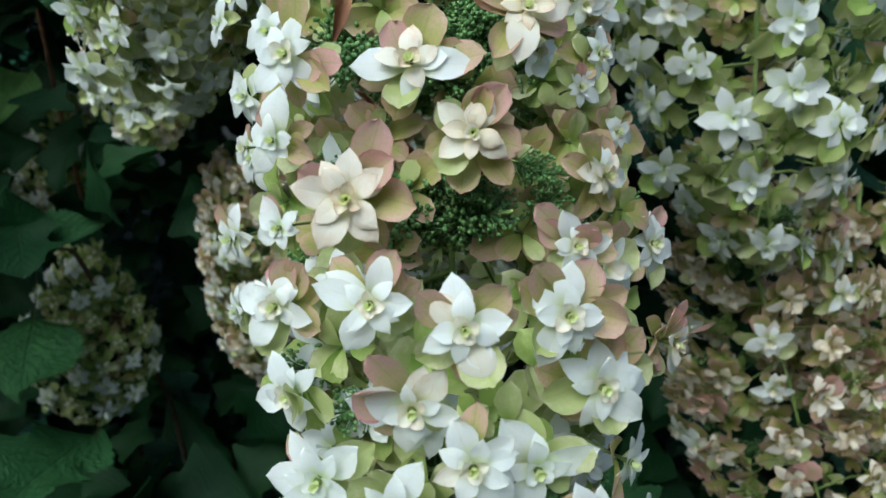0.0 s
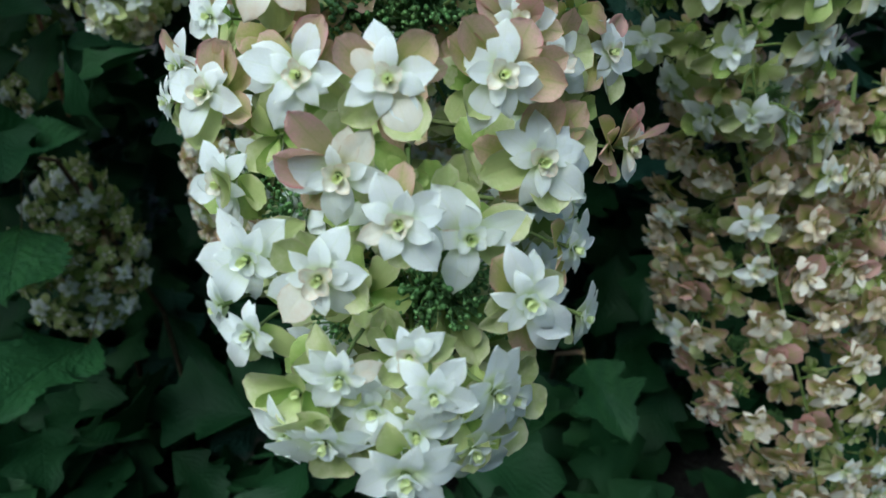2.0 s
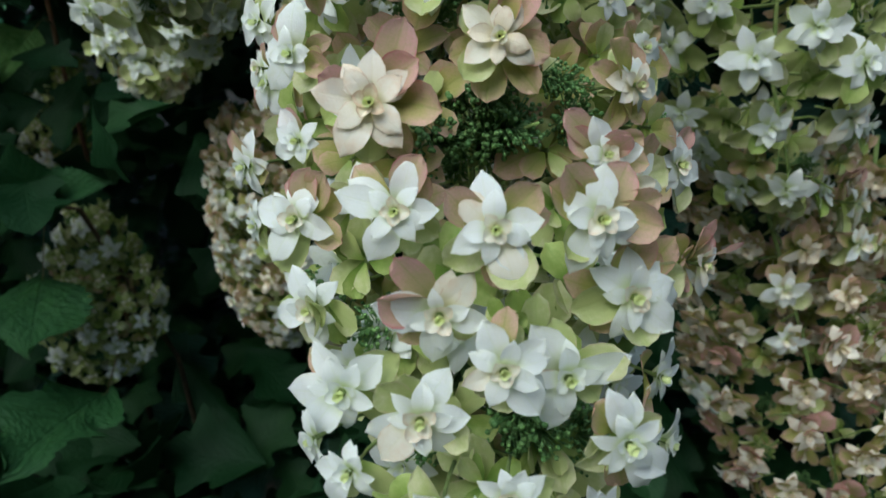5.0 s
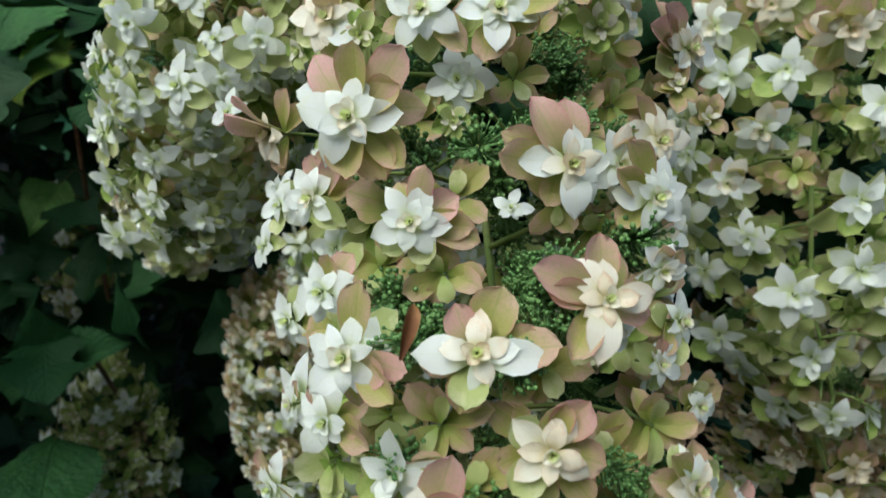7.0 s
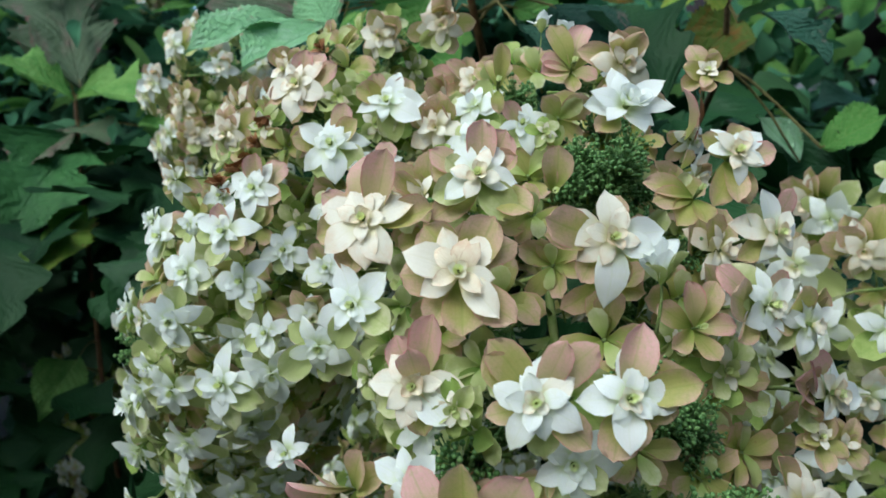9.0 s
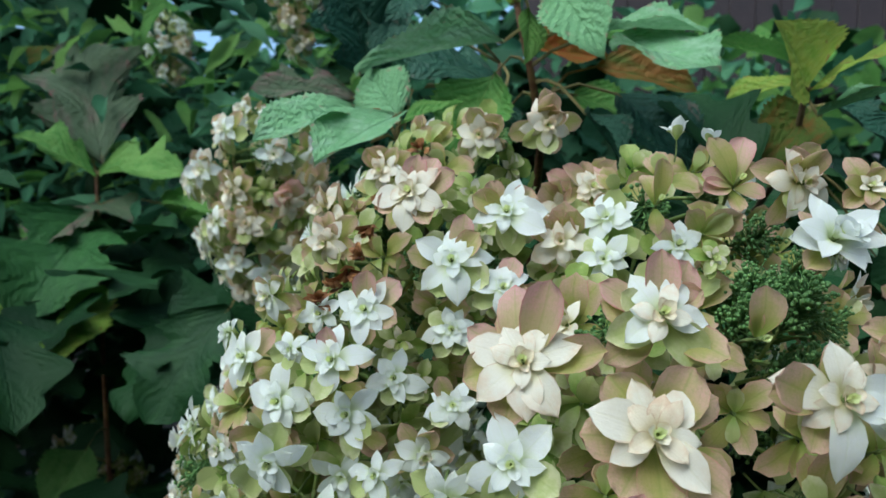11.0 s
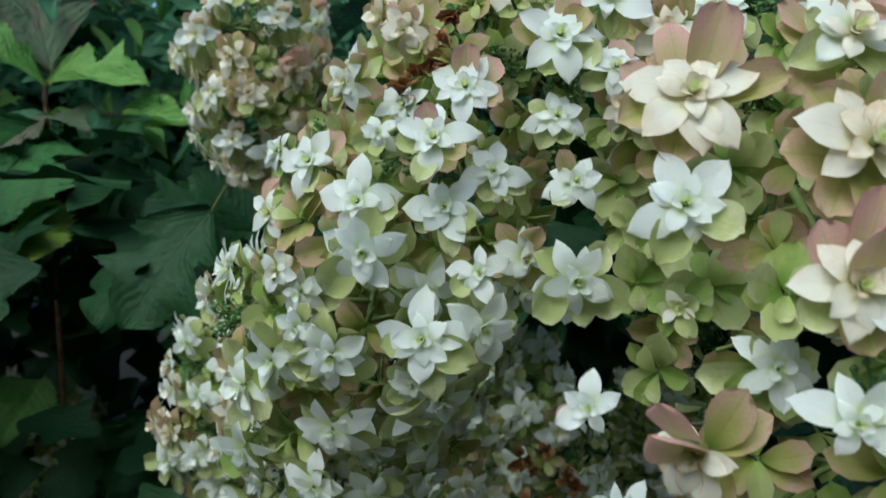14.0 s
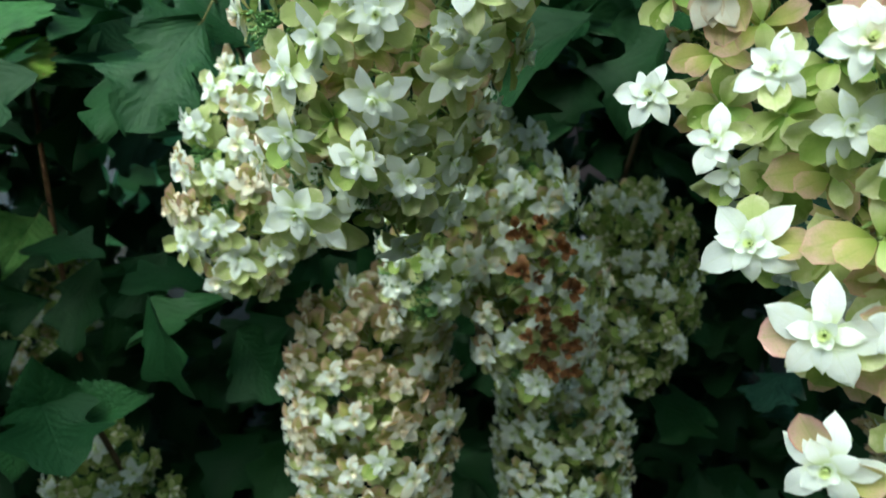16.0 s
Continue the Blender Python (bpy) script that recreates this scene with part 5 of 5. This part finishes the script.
second.floret(-0.130, 0.619, 1.516, 35, "W", "12w.9 2w 4.2w 6.3w.9 9w 10.5w.8 12.8p1.3 8g1.2", (0, 20))
second.floret(-0.160, 0.624, 1.491, 33, "W", "11.5w.8 12.7w.75 4w1.0 8.5w1.15 2.5w.8 6.4w.7 10g1.1 7g1.2 5.3g1.1", (-8, 14))
second.floret(-0.194, 0.624, 1.462, 34, "W", "12.3w1.0 3.5w1.15 5w.9 8.3w1.1 6.5g1.1 10.5w.85 4.2g1.2", (-14, 12))
second.floret(-0.221, 0.613, 1.443, 38, "W", "1.5w1.1 9w1.15 5w1.1 3.4w1.0 11w.75 7.2w.8 5.6g1.5 4g1.2 8g1.1", (-14, 10))
second.floret(-0.159, 0.587, 1.455, 30, "W", "1w.9 8.3w1.15 9.8w.85 5w1.0 2.6w.8 6.8w.9 11o1.3 7.5g1.2", (-8, 10))
second.floret(-0.266, 0.633, 1.446, 43, "W", "12w1.2 9.4w1.15 2.7w1.1 10.2w.85 7w.95 5w.8 3.6g1.2 6g1.1", (-18, 10))
second.floret(-0.294, 0.659, 1.469, 39, "W", "9w1.25 11w.9 6.5w1.15 1w1.0 3w.7 5g1.2 1.3p1.3", (-32, 12))
second.floret(-0.332, 0.754, 1.439, 43, "V", "10w1.0 8w1.0 2w.9 5w.9 12w.8 12p1.4 12.8p1.25 6.4g1.2", (-35, 10))
second.floret(-0.262, 0.595, 1.420, 39, "W")
second.floret(-0.204, 0.606, 1.410, 32, "W", "12w.8 2.2w1.05 5.5w1.05 9w1.05 7.3w.7 7.7g1.2 5.8g1.3", (-10, 8))
second.floret(-0.176, 0.623, 1.415, 32, "M")
second.floret(-0.315, 0.672, 1.406, 28, "V")
second.floret(-0.379, 0.768, 1.381, 37, "V")
second.floret(-0.301, 0.670, 1.393, 33, "W")
second.floret(-0.233, 0.600, 1.377, 45, "W", "12w1.15 2.5w1.1 6.2w.95 9.3w1.15 4.3w.7 7.8w.7 5.6g1.5 3.6g1.35 8.5g1.1", (-14, 8))
second.floret(-0.201, 0.608, 1.380, 37, "W")
second.floret(-0.281, 0.636, 1.361, 40, "W")
second.floret(-0.356, 0.762, 1.341, 45, "W")
second.floret(-0.300, 0.642, 1.376, 25, "W")
second.floret(-0.162, 0.572, 1.408, 39, "W")
second.floret(-0.254, 0.618, 1.480, 21, "W")
second.floret(-0.318, 0.702, 1.478, 29, "L")
second.floret(-0.091, 0.725, 1.624, 40, "C")
second.floret(-0.140, 0.736, 1.619, 36, "C")
second.floret(-0.221, 0.623, 1.339, 41, "W")
second.floret(-0.287, 0.720, 1.305, 42, "V")
second.floret(-0.332, 0.745, 1.271, 40, "W")
second.floret(-0.289, 0.728, 1.270, 41, "W")
second.floret(-0.244, 0.729, 1.244, 43, "W")
second.floret(-0.340, 0.736, 1.315, 39, "V")
second.floret(-0.369, 0.756, 1.271, 35, "V")
second.floret(-0.237, 0.618, 1.349, 25, "W")
second.floret(-0.267, 0.745, 1.251, 40, "G")
second.floret(-0.321, 0.741, 1.225, 48, "W")
second.floret(-0.270, 0.752, 1.235, 40, "G")
second.floret(-0.257, 0.770, 1.195, 40, "W")
second.floret(-0.224, 0.733, 1.226, 40, "W")
second.floret(-0.225, 0.705, 1.268, 42, "W")
second.floret(-0.300, 0.715, 1.250, 40, "W")
second.floret(-0.340, 0.700, 1.235, 46, "W")
second.floret(-0.205, 0.720, 1.300, 40, "V")
second.floret(-0.260, 0.690, 1.290, 40, "W")
second.branches(30)
second.buds(40, (0.5, 0.85))
second.fill(75, "LLWL", 0.038, (40, 48), (0.92, 1.02), lambda p, out: out.y < 0.25 and p.z > 1.36)
second.fill(44, "LWW", 0.035, (40, 46), (0.90, 1.0), lambda p, out: out.y > 0.2 or p.z > 1.42 or p.z < 1.24)
second.fill(170, "RSRG", 0.026, (36, 42), (0.66, 0.9))


def panicle(label, line, seed, count, kinds, gap=0.046, mm=(44, 54)):
    p = Panicle(label, line, seed)
    p.branches(18)
    p.buds(12)
    p.fill(count, kinds, gap, mm, (0.9, 1.04))
    p.fill(count // 4, "GSR", gap * 0.8, (34, 42), (0.6, 0.78))
    return p


panicle("cream and pink panicle standing behind the broad white one", [((-0.37, 1.10, 1.69), 0.05), ((-0.39, 1.08, 1.62), 0.085), ((-0.39, 1.08, 1.54), 0.085), ((-0.385, 1.08, 1.48), 0.04)], 31, 90, "CVCVP", 0.04, (40, 50))
panicle("cream and tan panicle hanging behind the broad white one", [((-0.39, 1.10, 1.37), 0.04), ((-0.40, 1.08, 1.29), 0.085), ((-0.42, 1.07, 1.18), 0.095), ((-0.43, 1.06, 1.11), 0.04)], 44, 110, "VLCVW", 0.04, (40, 50))
panicle("pale panicle hanging low in the shade", [((-0.27, 1.20, 1.08), 0.05), ((-0.28, 1.18, 1.00), 0.11), ((-0.285, 1.16, 0.88), 0.125), ((-0.29, 1.15, 0.74), 0.10), ((-0.29, 1.15, 0.66), 0.03)], 32, 190, "CVLVC", 0.04)
withered = panicle("panicle with a withered brown strip down its middle", [((-0.085, 1.12, 1.28), 0.03), ((-0.08, 1.10, 1.19), 0.075), ((-0.075, 1.08, 1.08), 0.10), ((-0.07, 1.07, 0.99), 0.075), ((-0.07, 1.07, 0.95), 0.03)], 33, 140, "LWVL", 0.04)
panicle("short cream panicle hanging behind the broad one", [((-0.14, 1.10, 1.36), 0.04), ((-0.15, 1.09, 1.30), 0.06), ((-0.19, 1.07, 1.18), 0.075), ((-0.215, 1.05, 1.11), 0.06), ((-0.22, 1.04, 1.06), 0.03)], 43, 80, "LLWV", 0.04)
panicle("pale green panicle deep in the shrub", [((0.18, 1.40, 1.18), 0.05), ((0.19, 1.38, 1.08), 0.11), ((0.18, 1.36, 0.94), 0.12), ((0.17, 1.35, 0.82), 0.04)], 34, 150, "GGLG", 0.04)
panicle("pale green panicle deep in the shrub", [((0.03, 1.30, 0.94), 0.06), ((0.03, 1.28, 0.85), 0.11), ((0.03, 1.27, 0.70), 0.11), ((0.03, 1.26, 0.58), 0.04)], 35, 140, "WLLV", 0.04)
panicle("white panicle with green-edged florets hanging beside the long one", [((0.33, 0.84, 1.50), 0.07), ((0.33, 0.81, 1.40), 0.135), ((0.325, 0.79, 1.28), 0.14), ((0.33, 0.77, 1.16), 0.12), ((0.35, 0.75, 1.08), 0.07), ((0.36, 0.75, 1.04), 0.03)], 36, 165, "LVLWLC", 0.052, (50, 60))
panicle("pink and tan ageing panicle", [((0.37, 0.92, 1.08), 0.05), ((0.39, 0.88, 1.00), 0.10), ((0.445, 0.84, 0.84), 0.155), ((0.51, 0.80, 0.64), 0.14), ((0.55, 0.78, 0.48), 0.05)], 37, 170, "CVTPCV", 0.05, (44, 54))
panicle("pink and tan ageing panicle", [((0.60, 1.02, 1.05), 0.07), ((0.60, 1.00, 0.95), 0.12), ((0.61, 0.97, 0.80), 0.13), ((0.62, 0.95, 0.68), 0.05)], 38, 110, "CTPTC")
panicle("greenish fading panicle in deep shade", [((-0.73, 1.38, 0.83), 0.03), ((-0.72, 1.36, 0.77), 0.075), ((-0.71, 1.33, 0.68), 0.12), ((-0.70, 1.31, 0.57), 0.12), ((-0.70, 1.30, 0.50), 0.05)], 39, 110, "GGLG")
panicle("greenish fading panicle in deep shade", [((-1.00, 1.90, 1.10), 0.06), ((-1.00, 1.88, 1.0), 0.12), ((-1.0, 1.86, 0.86), 0.14), ((-1.0, 1.85, 0.72), 0.05)], 40, 130, "LGGV")
panicle("white panicle high behind the leaves", [((-0.47, 1.62, 2.12), 0.03), ((-0.47, 1.6, 2.04), 0.055), ((-0.46, 1.58, 1.95), 0.045), ((-0.46, 1.58, 1.88), 0.02)], 41, 40, "VWC")
panicle("white panicle high behind the leaves", [((-0.90, 2.1, 2.14), 0.03), ((-0.90, 2.08, 2.07), 0.055), ((-0.89, 2.06, 1.99), 0.05), ((-0.89, 2.06, 1.93), 0.02)], 42, 36, "VWC")

# the withered strip on the one panicle, and the brown remains on the broad one
for k in range(24):
    s = 0.30 + 0.020 * k
    c, way, r = withered.at(s)
    p = c + Vector((0.34 * math.sin(5.0 * k), -1.08, 0.1)) * r
    part("withered_floret", FAR["D"][k % 5], withered.root, withered.turn(p, Vector((0.5 * math.sin(3 * k), -0.9, 0.5 * math.cos(2 * k))).normalized()) @ Matrix.Scale(0.016 + 0.005 * math.sin(2.3 * k), 4), "shrivelled brown floret")
for x, y, z in ((-0.204, 0.665, 1.567), (-0.212, 0.655, 1.549), (-0.218, 0.650, 1.534), (-0.223, 0.650, 1.521), (-0.232, 0.645, 1.515), (-0.241, 0.640, 1.507), (-0.184, 0.720, 1.608), (-0.199, 0.660, 1.569)):
    p = Vector((x, y, z))
    part("withered_floret", FAR["D"][int(z * 1000) % 5], second.root, second.turn(p, Vector((math.sin(900 * x), -0.6, math.cos(700 * z))).normalized()) @ Matrix.Diagonal((0.016, 0.008, 0.013, 1)), "shrivelled brown floret")
part("withered_sepal", sepal_mesh("round", BROWN), near.root, Matrix.Translation(Vector((-0.046, 0.318, 1.283)) - near.base) @ pose(0, 0, 0, 70, 20, 25) @ Matrix.Diagonal((0.012, 0.022, 0.02, 1)), "curled red-brown sepal")
part("rolled_sepal", sepal_mesh("round", PINK), near.root, Matrix.Translation(Vector((0.036, 0.515, 1.527)) - near.base) @ pose(0, 0, 0, 96, 0, 18) @ pose(0, 0, 0, 0, 60, 0) @ Matrix.Diagonal((0.024, 0.026, 0.024, 1)), "rolled pink sepal")
part("withered_sepal", sepal_mesh("round", BROWN), near.root, Matrix.Translation(Vector((0.040, 0.511, 1.527)) - near.base) @ pose(0, 0, 0, 96, 0, 22) @ pose(0, 0, 0, 0, 40, 0) @ Matrix.Diagonal((0.013, 0.024, 0.020, 1)), "curled brown sepal")
